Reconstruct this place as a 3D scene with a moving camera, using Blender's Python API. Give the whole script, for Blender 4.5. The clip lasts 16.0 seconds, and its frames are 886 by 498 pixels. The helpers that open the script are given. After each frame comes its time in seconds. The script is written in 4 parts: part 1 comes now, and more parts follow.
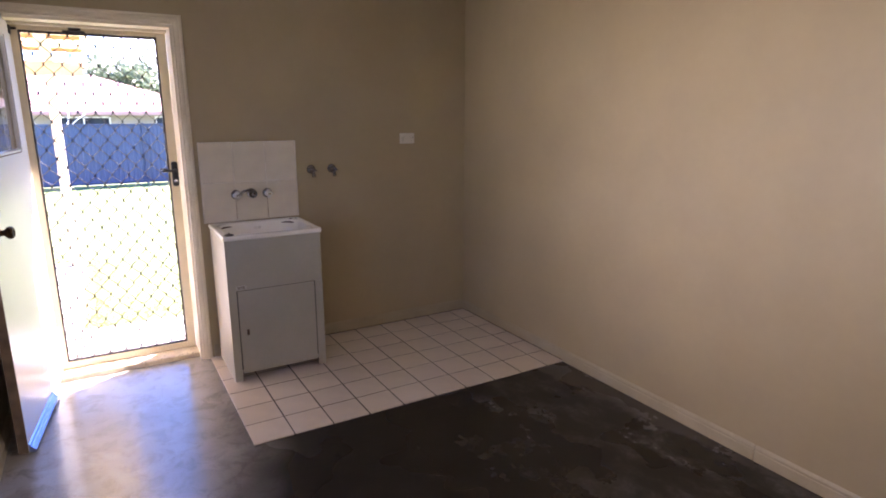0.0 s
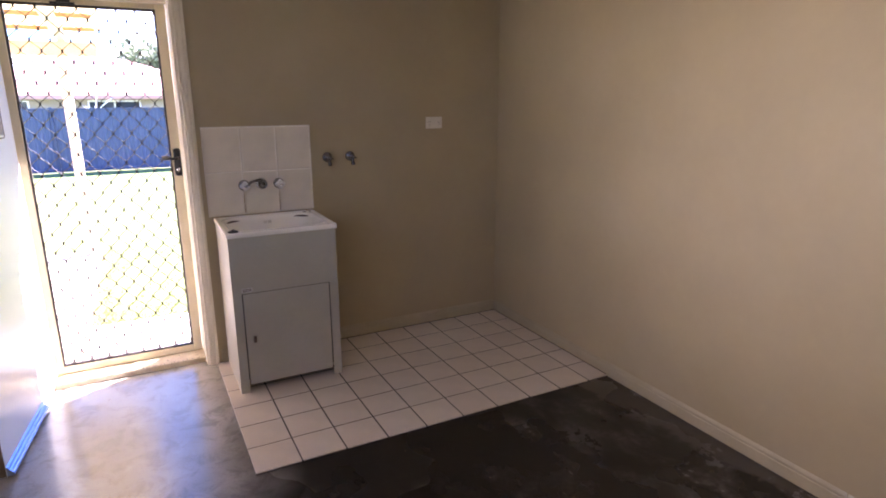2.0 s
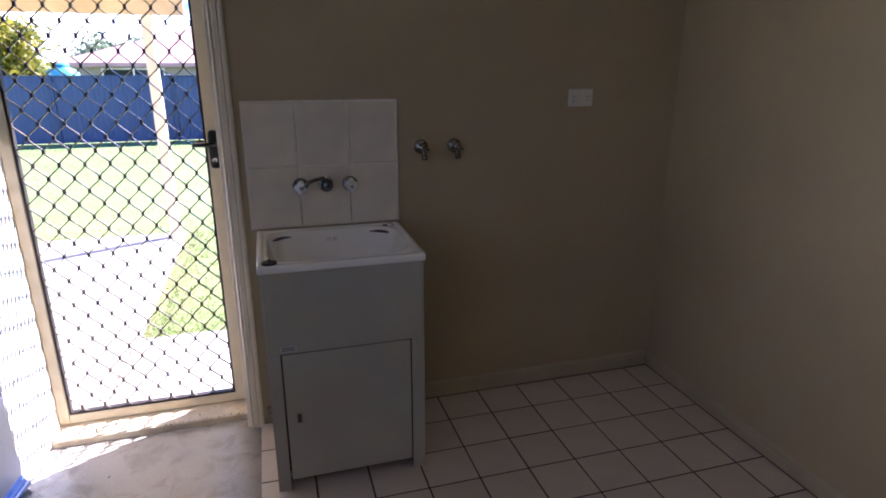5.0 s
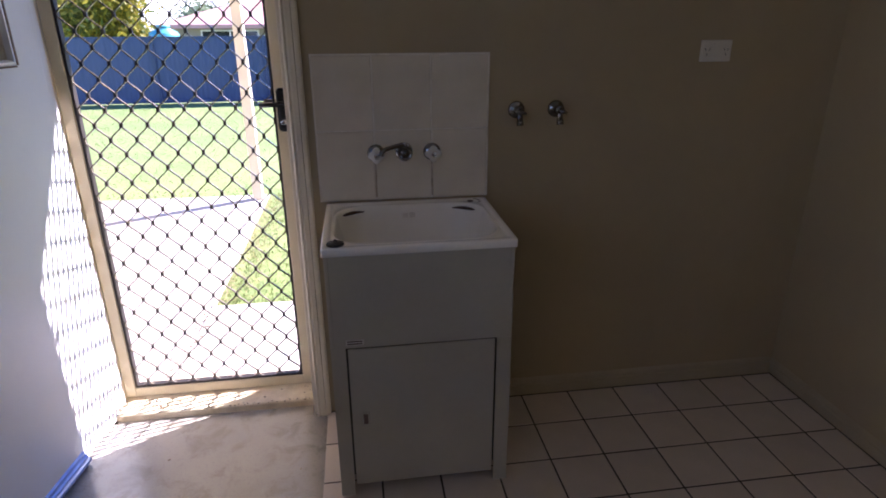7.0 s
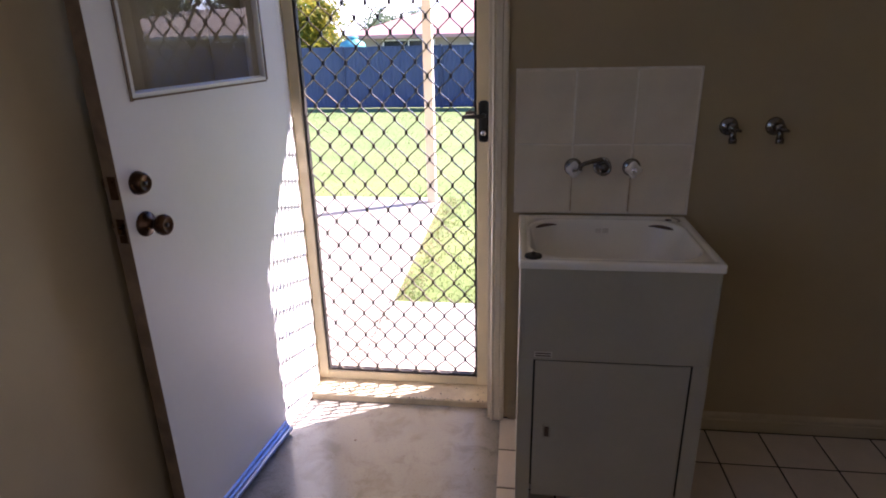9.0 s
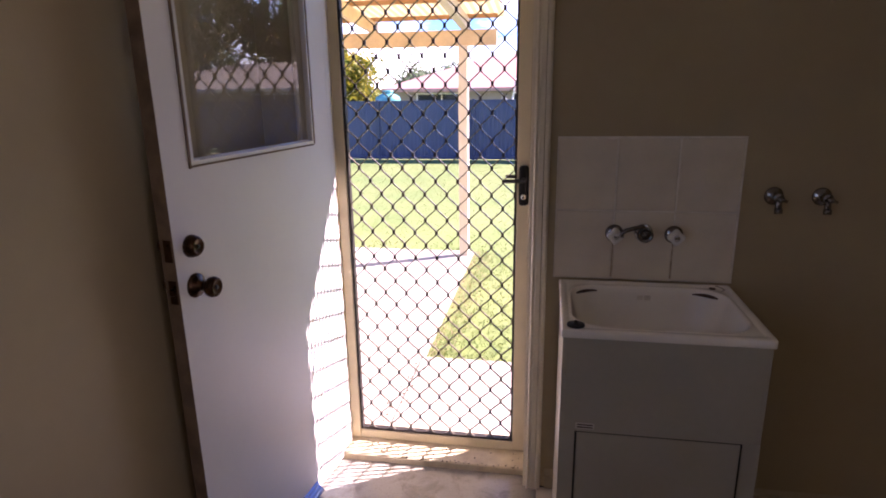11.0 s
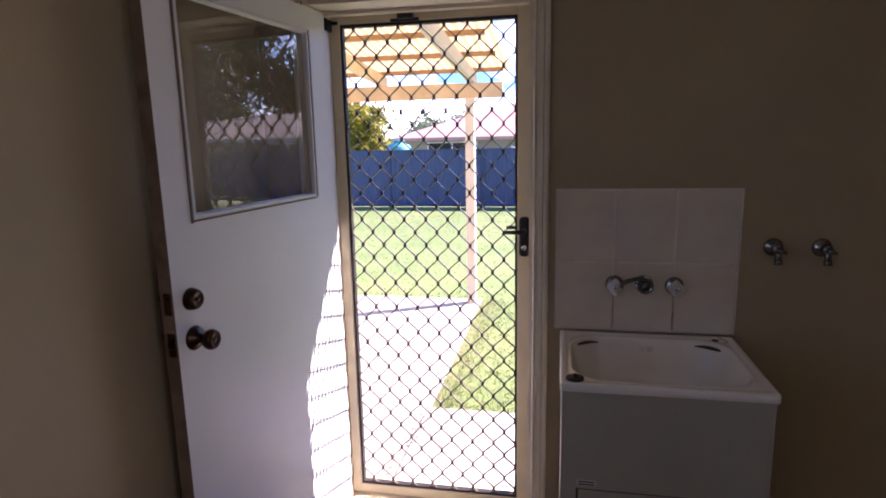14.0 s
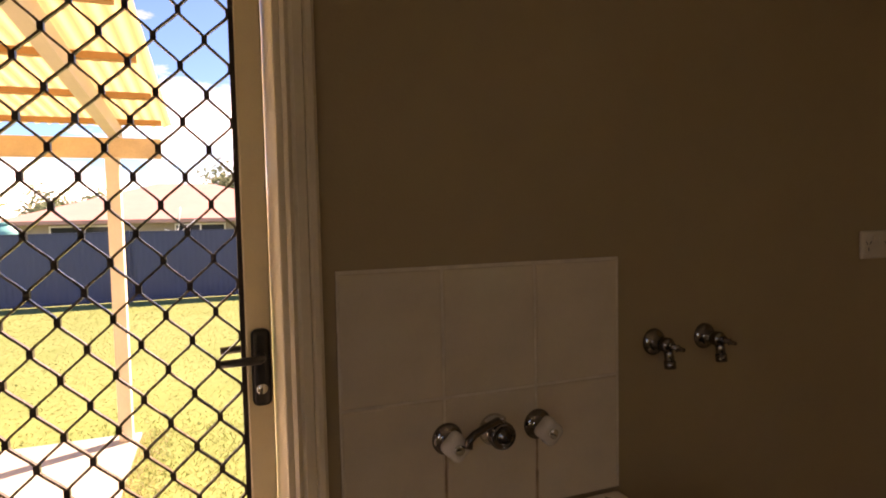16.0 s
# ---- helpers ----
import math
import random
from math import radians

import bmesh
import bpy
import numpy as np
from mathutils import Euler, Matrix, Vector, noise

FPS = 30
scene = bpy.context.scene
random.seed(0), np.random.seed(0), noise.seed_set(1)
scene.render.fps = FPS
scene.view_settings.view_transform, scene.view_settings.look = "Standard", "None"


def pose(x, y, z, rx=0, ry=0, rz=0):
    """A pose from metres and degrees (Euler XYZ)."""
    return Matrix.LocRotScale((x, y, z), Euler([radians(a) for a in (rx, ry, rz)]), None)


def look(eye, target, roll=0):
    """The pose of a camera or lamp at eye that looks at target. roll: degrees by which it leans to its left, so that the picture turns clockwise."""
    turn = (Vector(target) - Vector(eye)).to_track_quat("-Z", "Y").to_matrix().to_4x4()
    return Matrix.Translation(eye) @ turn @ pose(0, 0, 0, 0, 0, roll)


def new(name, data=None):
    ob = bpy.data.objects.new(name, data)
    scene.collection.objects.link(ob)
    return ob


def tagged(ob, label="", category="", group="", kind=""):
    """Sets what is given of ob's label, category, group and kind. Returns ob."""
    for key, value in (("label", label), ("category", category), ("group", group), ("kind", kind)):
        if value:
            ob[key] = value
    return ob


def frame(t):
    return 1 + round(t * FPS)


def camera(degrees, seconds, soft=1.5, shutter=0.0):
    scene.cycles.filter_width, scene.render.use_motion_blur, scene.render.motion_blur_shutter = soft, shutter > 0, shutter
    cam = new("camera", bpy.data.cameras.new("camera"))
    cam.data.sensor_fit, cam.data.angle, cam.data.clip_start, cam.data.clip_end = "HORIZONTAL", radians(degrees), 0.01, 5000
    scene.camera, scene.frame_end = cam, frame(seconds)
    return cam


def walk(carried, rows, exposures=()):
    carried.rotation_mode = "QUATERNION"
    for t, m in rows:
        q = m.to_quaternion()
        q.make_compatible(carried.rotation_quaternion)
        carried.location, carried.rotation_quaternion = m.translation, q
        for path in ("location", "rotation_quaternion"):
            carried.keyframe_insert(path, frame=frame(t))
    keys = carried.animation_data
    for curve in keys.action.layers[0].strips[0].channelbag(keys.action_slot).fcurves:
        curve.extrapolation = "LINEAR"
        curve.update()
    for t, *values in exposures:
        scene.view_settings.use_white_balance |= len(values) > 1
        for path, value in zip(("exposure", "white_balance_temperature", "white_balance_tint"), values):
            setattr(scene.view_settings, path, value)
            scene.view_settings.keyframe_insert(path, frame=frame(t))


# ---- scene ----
cam = camera(74.0, 16.0, soft=1.9)
PATH = [
    (0, (-0.109, -0.268, 1.573), (0.878, 1.412, 1.122), 0.0),
    (0.5, (-0.084, -0.222, 1.583), (0.885, 1.462, 1.112), -0.0),
    (1, (-0.115, -0.134, 1.571), (0.864, 1.539, 1.079), -0.1),
    (1.5, (-0.087, -0.035, 1.564), (0.884, 1.642, 1.069), -0.4),
    (2, (0.094, 0.1, 1.558), (0.992, 1.815, 1.056), -0.1),
    (2.5, (0.191, 0.232, 1.558), (1.026, 1.981, 1.064), 0.0),
    (3, (0.239, 0.426, 1.525), (1.045, 2.183, 1.012), -0.4),
    (5.5, (0.552, 1.382, 1.523), (1.057, 3.221, 0.922), 0.2),
    (6, (0.529, 1.504, 1.516), (1.012, 3.348, 0.91), -0.0),
    (6.5, (0.557, 1.551, 1.499), (0.942, 3.397, 0.833), -0.3),
    (7, (0.581, 1.556, 1.476), (0.847, 3.408, 0.771), -0.3),
    (7.5, (0.576, 1.554, 1.466), (0.741, 3.41, 0.739), -0.2),
    (8, (0.517, 1.532, 1.466), (0.513, 3.391, 0.728), -0.4),
    (8.5, (0.477, 1.535, 1.484), (0.301, 3.393, 0.766), -1.1),
    (9, (0.448, 1.542, 1.503), (0.203, 3.407, 0.824), -1.3),
    (11.5, (0.406, 1.545, 1.563), (0.049, 3.452, 1.075), -0.8),
    (12, (0.414, 1.533, 1.572), (0.045, 3.445, 1.116), -0.8),
    (12.5, (0.421, 1.513, 1.589), (0.047, 3.433, 1.168), -0.8),
    (13, (0.433, 1.505, 1.59), (0.062, 3.433, 1.211), -0.7),
    (13.5, (0.431, 1.512, 1.591), (0.065, 3.444, 1.226), -0.6),
    (14, (0.448, 1.544, 1.576), (0.063, 3.471, 1.207), -1.2),
    (14.5, (0.388, 1.641, 1.437), (0.18, 3.599, 1.086), -1.4),
    (15, (0.325, 1.844, 1.502), (0.59, 3.805, 1.212), 0.5),
    (15.5, (0.355, 2.169, 1.483), (0.884, 4.096, 1.395), 1.3),
    (16, (0.243, 2.581, 1.49), (0.963, 4.443, 1.38), -1.2),
]
EXPOSURES = [
    (0, 3.6, 6450, 40), (3.0, 3.6, 6450, 40), (5.3, 2.4, 5700, 32), (7.0, 2.25, 5950, 34), (9.0, 2.2, 6350, 36),
    (11.5, 2.05, 6800, 46), (12.5, 2.05, 6500, 43), (13.3, 2.05, 6150, 42), (14.3, 2.0, 6400, 43), (15.0, 1.8, 8200, 41), (15.5, 1.8, 8700, 39), (16, 1.95, 11600, 42),
]
walk(cam, [(t, look(eye, target, roll)) for t, eye, target, roll in PATH], EXPOSURES)

# ---- light ----
SUN_EL, SUN_X, SUN_Y = 40.5, 0.878, 0.479
world = bpy.data.worlds.new("world")
scene.world = world
world.use_nodes = True
wn = world.node_tree
sky = wn.nodes.new("ShaderNodeTexSky")
sky.sky_type = "NISHITA"
sky.sun_disc = False
sky.ozone_density, sky.dust_density = 3.0, 0.05
sky.sun_elevation = radians(SUN_EL)
sky.sun_rotation = math.atan2(SUN_X, SUN_Y)
wn.nodes["Background"].inputs[1].default_value = 0.15
sky.air_density = 0.85
# broken white cloud, banked towards the horizon
sky_dir = wn.nodes.new("ShaderNodeTexCoord")
sky_map = wn.nodes.new("ShaderNodeMapping")
sky_map.inputs["Scale"].default_value = (1.0, 1.0, 3.0)
wn.links.new(sky_dir.outputs["Generated"], sky_map.inputs["Vector"])
cloud = wn.nodes.new("ShaderNodeTexNoise")
cloud.inputs["Scale"].default_value, cloud.inputs["Detail"].default_value = 3.2, 8
cloud.inputs["Roughness"].default_value = 0.6
wn.links.new(sky_map.outputs[0], cloud.inputs["Vector"])
cover_f = wn.nodes.new("ShaderNodeMapRange")
cover_f.inputs["From Min"].default_value, cover_f.inputs["From Max"].default_value = 0.45, 0.75
cover_f.inputs["To Max"].default_value = 0.75
sky_xyz = wn.nodes.new("ShaderNodeSeparateXYZ")
wn.links.new(sky_dir.outputs["Generated"], sky_xyz.inputs[0])
low = wn.nodes.new("ShaderNodeMath")
low.operation = "MULTIPLY_ADD"
low.inputs[1].default_value, low.inputs[2].default_value = -1.2, 0.16
wn.links.new(sky_xyz.outputs[2], low.inputs[0])
bank = wn.nodes.new("ShaderNodeMath")
wn.links.new(cloud.outputs[0], bank.inputs[0])
wn.links.new(low.outputs[0], bank.inputs[1])
wn.links.new(bank.outputs[0], cover_f.inputs["Value"])
cloud_mix = wn.nodes.new("ShaderNodeMix")
cloud_mix.data_type = "RGBA"
cloud_mix.inputs[7].default_value = (12.0, 12.2, 12.7, 1)
sky_tint = wn.nodes.new("ShaderNodeMix")
sky_tint.data_type, sky_tint.blend_type = "RGBA", "MULTIPLY"
sky_tint.inputs[0].default_value = 1.0
sky_tint.inputs[7].default_value = (0.22, 0.43, 0.64, 1)
wn.links.new(sky.outputs[0], sky_tint.inputs[6])
wn.links.new(cover_f.outputs[0], cloud_mix.inputs[0])
wn.links.new(sky_tint.outputs[2], cloud_mix.inputs[6])
wn.links.new(cloud_mix.outputs[2], wn.nodes["Background"].inputs[0])
sun = new("sun", bpy.data.lights.new("sun", "SUN"))
sun.data.energy = 5.0
sun.data.angle = radians(0.5)
sun.data.color = (1.0, 0.965, 0.91)
sc_el = math.cos(radians(SUN_EL))
sun.matrix_world = look((8, 8, 12), (8 - SUN_X * sc_el, 8 - SUN_Y * sc_el, 12 - math.sin(radians(SUN_EL))))


# strength of the two fill lamps added in unseen side windows
WEST_WATTS, EAST_WATTS = 0.66, 4.0


# ---- materials ----
def mat(name, color, rough=0.6, metal=0.0, vary=0.12, scale=8.0, bump=0.0, bump_scale=60.0, fine=0.06, color2=None, spec=0.5, rough_vary=0.1, rand=0.0):
    """A painted or mineral surface: two scales of colour variation, gloss variation and relief."""
    m = bpy.data.materials.new(name)
    m.use_nodes = True
    nt = m.node_tree
    b = nt.nodes["Principled BSDF"]
    b.inputs["Metallic"].default_value = metal
    b.inputs["Specular IOR Level"].default_value = spec
    tc = nt.nodes.new("ShaderNodeTexCoord")
    n1 = nt.nodes.new("ShaderNodeTexNoise")
    n1.inputs["Scale"].default_value = scale
    n1.inputs["Detail"].default_value = 6
    n2 = nt.nodes.new("ShaderNodeTexNoise")
    n2.inputs["Scale"].default_value = scale * 14
    n2.inputs["Detail"].default_value = 4
    for n in (n1, n2):
        nt.links.new(tc.outputs["Object"], n.inputs["Vector"])
    c2 = color2 or tuple(c * (1 - vary * 2) for c in color)
    ramp = nt.nodes.new("ShaderNodeValToRGB")
    ramp.color_ramp.elements[0].position, ramp.color_ramp.elements[1].position = 0.32, 0.68
    ramp.color_ramp.elements[0].color, ramp.color_ramp.elements[1].color = (*c2, 1), (*color, 1)
    nt.links.new(n1.outputs[0], ramp.inputs[0])
    mul = nt.nodes.new("ShaderNodeMapRange")
    mul.inputs["To Min"].default_value, mul.inputs["To Max"].default_value = 1 - fine * 2, 1 + fine * 2
    nt.links.new(n2.outputs[0], mul.inputs["Value"])
    mix = nt.nodes.new("ShaderNodeVectorMath")
    mix.operation = "SCALE"
    nt.links.new(ramp.outputs[0], mix.inputs[0])
    nt.links.new(mul.outputs[0], mix.inputs["Scale"])
    out = mix.outputs[0]
    if rand:
        info = nt.nodes.new("ShaderNodeObjectInfo")
        r = nt.nodes.new("ShaderNodeMapRange")
        r.inputs["To Min"].default_value, r.inputs["To Max"].default_value = 1 - rand, 1 + rand
        nt.links.new(info.outputs["Random"], r.inputs["Value"])
        mix2 = nt.nodes.new("ShaderNodeVectorMath")
        mix2.operation = "SCALE"
        nt.links.new(out, mix2.inputs[0])
        nt.links.new(r.outputs[0], mix2.inputs["Scale"])
        out = mix2.outputs[0]
    nt.links.new(out, b.inputs["Base Color"])
    rr = nt.nodes.new("ShaderNodeMapRange")
    rr.inputs["To Min"].default_value, rr.inputs["To Max"].default_value = max(0.02, rough - rough_vary), min(1, rough + rough_vary)
    nt.links.new(n1.outputs[0], rr.inputs["Value"])
    nt.links.new(rr.outputs[0], b.inputs["Roughness"])
    if bump:
        n3 = nt.nodes.new("ShaderNodeTexNoise")
        n3.inputs["Scale"].default_value = bump_scale
        n3.inputs["Detail"].default_value = 5
        nt.links.new(tc.outputs["Object"], n3.inputs["Vector"])
        bp = nt.nodes.new("ShaderNodeBump")
        bp.inputs["Strength"].default_value = bump
        bp.inputs["Distance"].default_value = 0.004
        nt.links.new(n3.outputs[0], bp.inputs["Height"])
        nt.links.new(bp.outputs[0], b.inputs["Normal"])
    return m


M_WALL = mat("wall_paint", (0.445, 0.357, 0.214), 0.45, vary=0.06, scale=1.6, bump=0.12, bump_scale=160, fine=0.015)
M_CEIL = mat("ceiling_paint", (0.78, 0.77, 0.74), 0.8, vary=0.02, scale=2, bump=0.1)
M_TRIM = mat("trim_paint", (0.86, 0.77, 0.60), 0.35, vary=0.06, scale=7, bump=0.06, bump_scale=40, fine=0.03)
M_SKIRT = mat("skirting_paint", (0.44, 0.368, 0.24), 0.4, vary=0.06, scale=6, bump=0.08, fine=0.04)
M_SILL = mat("worn_sill_paint", (0.84, 0.74, 0.54), 0.5, scale=14, color2=(0.62, 0.50, 0.33), bump=0.25, bump_scale=70, fine=0.08)
M_LEAF = mat("door_gloss_paint", (0.83, 0.83, 0.82), 0.3, vary=0.02, scale=3, bump=0.04, bump_scale=30, fine=0.01, rough_vary=0.03)
M_RAWEDGE = mat("bare_door_edge", (0.22, 0.15, 0.09), 0.7, vary=0.2, scale=20, bump=0.2)
M_ALU = mat("cream_aluminium", (0.87, 0.765, 0.53), 0.35, vary=0.04, scale=10, fine=0.02)
M_SPLINE = mat("dark_rubber_spline", (0.03, 0.022, 0.018), 0.6, vary=0.1, scale=30)
M_GRILLE = mat("grille_coating", (0.17, 0.14, 0.10), 0.27, vary=0.12, scale=30)
M_RIVET = mat("rivet_coating", (0.05, 0.04, 0.032), 0.4, vary=0.12, scale=30)
M_BLACK = mat("black_hardware", (0.02, 0.02, 0.02), 0.35, vary=0.15, scale=30, fine=0.05)
# blue in the base colour paints the sky this aluminium reflects
M_MILL = mat("sky_tinted_aluminium", (0.36, 0.44, 0.64), 0.32, metal=0.9, vary=0.08, scale=25, fine=0.05)
M_CHROME = mat("chrome", (0.62, 0.62, 0.62), 0.06, metal=1.0, vary=0.05, scale=40, rough_vary=0.04)
# both chromes darkened in colour for the dark room they reflect
M_DARKCHROME = mat("dark_chrome", (0.16, 0.15, 0.14), 0.08, metal=1.0, vary=0.15, scale=40, rough_vary=0.05)
M_DIMCHROME = mat("dimmed_chrome", (0.24, 0.228, 0.212), 0.10, metal=1.0, vary=0.15, scale=40, rough_vary=0.08)
M_BRASS = mat("aged_brass", (0.085, 0.046, 0.026), 0.3, metal=1.0, vary=0.2, scale=45, rough_vary=0.1)
M_TUB = mat("tub_enamel", (0.90, 0.855, 0.765), 0.22, vary=0.02, scale=6, fine=0.01)
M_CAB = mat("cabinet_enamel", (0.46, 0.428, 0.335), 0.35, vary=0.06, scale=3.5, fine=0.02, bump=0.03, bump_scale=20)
# near-black colour stands in for the shade inside the white cabinet
M_CABSHADE = mat("cabinet_shade", (0.05, 0.045, 0.04), 0.8)
M_RUST = mat("grime", (0.10, 0.06, 0.04), 0.7, scale=40)
M_TILE = mat("floor_tile_glaze", (0.66, 0.56, 0.45), 0.32, vary=0.05, scale=9, fine=0.03, rand=0.05, bump=0.03)
M_GROUT = mat("floor_grout", (0.05, 0.038, 0.03), 0.9, vary=0.2, scale=20)
M_WTILE = mat("wall_tile_glaze", (0.76, 0.68, 0.55), 0.18, vary=0.05, scale=9, fine=0.015, rand=0.02, bump=0.05, bump_scale=25)
M_WGROUT = mat("wall_grout", (0.82, 0.76, 0.66), 0.85, vary=0.1, scale=30)
M_RUN = mat("rust_run", (0.52, 0.38, 0.24), 0.5, vary=0.2, scale=60, fine=0.15)
M_PLASTIC = mat("switch_plastic", (0.70, 0.66, 0.58), 0.35, vary=0.03, scale=20)
M_SLOT = mat("socket_slot", (0.02, 0.02, 0.02), 0.7)
M_SLAB = mat("patio_concrete", (0.47, 0.448, 0.417), 0.85, vary=0.12, scale=2.2, bump=0.4, bump_scale=90, fine=0.13)
M_FENCE = mat("blue_steel_fence", (0.031, 0.062, 0.142), 0.45, vary=0.04, scale=2, fine=0.02)
M_FENCEPOST = mat("blue_steel_post", (0.027, 0.053, 0.12), 0.45, vary=0.04, scale=2, fine=0.02)
M_POST = mat("post_paint", (0.78, 0.70, 0.58), 0.6, vary=0.05, scale=6, fine=0.04)
M_PINE = mat("pine_timber", (0.70, 0.55, 0.36), 0.65, vary=0.12, scale=5, bump=0.1, fine=0.06)
M_PINEDARK = mat("oiled_timber", (0.42, 0.24, 0.11), 0.65, vary=0.12, scale=5, bump=0.1, fine=0.06)
# cream paint with the shade of the rafter underside in its colour
M_RAFTER = mat("shaded_rafter_paint", (0.52, 0.47, 0.40), 0.6, vary=0.05, scale=5, fine=0.03)
M_FASCIA = mat("fascia_paint", (0.62, 0.56, 0.46), 0.5, vary=0.05, scale=4)
# wall shade below the eaves is put into this darker cream
M_HOUSE = mat("shaded_render", (0.40, 0.345, 0.28), 0.8, vary=0.06, scale=1.5, bump=0.1)
M_PINKROOF = mat("pink_roof", (0.56, 0.31, 0.27), 0.6, vary=0.05, scale=2, fine=0.05)
M_BROWNROOF = mat("brown_roof_tile", (0.075, 0.04, 0.03), 0.8, vary=0.15, scale=3, fine=0.1)
M_DARKGLASS = mat("dark_window", (0.03, 0.04, 0.05), 0.1, vary=0.1, scale=3)
M_TEAL = mat("teal_plastic", (0.10, 0.42, 0.42), 0.4, vary=0.05, scale=4)
M_BARK = mat("bark", (0.14, 0.10, 0.07), 0.9, vary=0.2, scale=6, bump=0.6, bump_scale=20)


def leaf_mat(name, c1, c2):
    m = bpy.data.materials.new(name)
    m.use_nodes = True
    nt = m.node_tree
    b = nt.nodes["Principled BSDF"]
    b.inputs["Roughness"].default_value = 0.55
    g = nt.nodes.new("ShaderNodeNewGeometry")
    r = nt.nodes.new("ShaderNodeValToRGB")
    r.color_ramp.elements[0].color, r.color_ramp.elements[1].color = (*c1, 1), (*c2, 1)
    nt.links.new(g.outputs["Random Per Island"], r.inputs[0])
    nt.links.new(r.outputs[0], b.inputs["Base Color"])
    t = nt.nodes.new("ShaderNodeBsdfTranslucent")
    nt.links.new(r.outputs[0], t.inputs[0])
    mx = nt.nodes.new("ShaderNodeMixShader")
    mx.inputs[0].default_value = 0.5
    nt.links.new(b.outputs[0], mx.inputs[1])
    nt.links.new(t.outputs[0], mx.inputs[2])
    nt.links.new(mx.outputs[0], nt.nodes["Material Output"].inputs[0])
    return m


M_LEAVES = leaf_mat("gum_leaves", (0.03, 0.07, 0.02), (0.10, 0.14, 0.05))
# leaf colours lightened to paint in the haze of distance
M_FARLEAVES = leaf_mat("haze_tinted_leaves", (0.12, 0.17, 0.10), (0.22, 0.27, 0.17))
M_GOLD = leaf_mat("golden_leaves", (0.10, 0.16, 0.03), (0.45, 0.36, 0.04))
M_STRAW = leaf_mat("straw_blades", (0.34, 0.28, 0.15), (0.48, 0.40, 0.24))
M_GREEN = leaf_mat("green_blades", (0.12, 0.19, 0.06), (0.24, 0.31, 0.11))
M_GRASS = leaf_mat("grass_blades", (0.148, 0.208, 0.062), (0.205, 0.258, 0.086))


def ground_mat():
    m = mat("lawn_soil", (0.14, 0.208, 0.060), 0.95, scale=0.9, color2=(0.19, 0.238, 0.080), bump=0.5, bump_scale=40, fine=0.1)
    return m


M_LAWN = ground_mat()


def concrete_floor():
    """Grey sealed concrete by the door, old black glue over the rest, with pale scrapes along the east wall."""
    m = bpy.data.materials.new("glue_stained_concrete")
    m.use_nodes = True
    nt = m.node_tree
    L = nt.links.new
    b = nt.nodes["Principled BSDF"]
    tc = nt.nodes.new("ShaderNodeTexCoord")

    def nz(scale, detail=6, rough=0.6, dist=0.0):
        n = nt.nodes.new("ShaderNodeTexNoise")
        n.inputs["Scale"].default_value, n.inputs["Detail"].default_value = scale, detail
        n.inputs["Roughness"].default_value, n.inputs["Distortion"].default_value = rough, dist
        L(tc.outputs["Object"], n.inputs["Vector"])
        return n.outputs[0]

    def rng(v, a, b_, lo, hi):
        n = nt.nodes.new("ShaderNodeMapRange")
        n.interpolation_type = "SMOOTHSTEP"
        for key, val in zip(("From Min", "From Max", "To Min", "To Max"), (a, b_, lo, hi)):
            n.inputs[key].default_value = val
        L(v, n.inputs["Value"])
        return n.outputs[0]

    def op(kind, a, c):
        n = nt.nodes.new("ShaderNodeMath")
        n.operation = kind
        for s, v in zip(n.inputs, (a, c)):
            if isinstance(v, (int, float)):
                s.default_value = v
            else:
                L(v, s)
        return n.outputs[0]

    def mixc(f, a, c):
        n = nt.nodes.new("ShaderNodeMix")
        n.data_type = "RGBA"
        L(f, n.inputs[0])
        for s, v in ((n.inputs[6], a), (n.inputs[7], c)):
            if isinstance(v, tuple):
                s.default_value = (*v, 1)
            else:
                L(v, s)
        return n.outputs[2]

    xyz = nt.nodes.new("ShaderNodeSeparateXYZ")
    L(tc.outputs["Object"], xyz.inputs[0])
    # distance into the glued area, with a soft wandering edge
    wob = op("MULTIPLY", op("SUBTRACT", nz(1.6, 2, 0.5), 0.5), 0.7)
    gx = op("ADD", xyz.outputs[0], wob)
    gy = op("MULTIPLY", op("SUBTRACT", 2.9, xyz.outputs[1]), 0.28)
    glue = rng(op("ADD", gx, gy), 0.12, 0.72, 0.0, 1.0)
    grey = mixc(rng(nz(1.9, 4, 0.5), 0.2, 0.8, 0, 1), (0.31, 0.282, 0.243), (0.47, 0.434, 0.383))
    grey = mixc(rng(nz(9, 8, 0.68, 0.6), 0.46, 0.66, 0, 0.55), grey, (0.17, 0.152, 0.126))
    grey = mixc(rng(nz(5, 7, 0.65, 0.8), 0.56, 0.68, 0, 0.45), grey, (0.50, 0.47, 0.42))
    grey = mixc(rng(nz(110, 3), 0.5, 0.8, 0, 0.35), grey, (0.07, 0.064, 0.055))
    black = mixc(rng(nz(1.5, 4, 0.55), 0.25, 0.8, 0, 1), (0.012, 0.0098, 0.0082), (0.019, 0.0155, 0.013))
    # chalky smears, thicker towards the east wall
    mp = nt.nodes.new("ShaderNodeMapping")
    mp.inputs["Scale"].default_value = (1.0, 0.6, 1.0)
    mp.inputs["Rotation"].default_value = (0, 0, 0.5)
    L(tc.outputs["Object"], mp.inputs["Vector"])
    sm = nt.nodes.new("ShaderNodeTexNoise")
    sm.inputs["Scale"].default_value, sm.inputs["Detail"].default_value = 6.5, 6
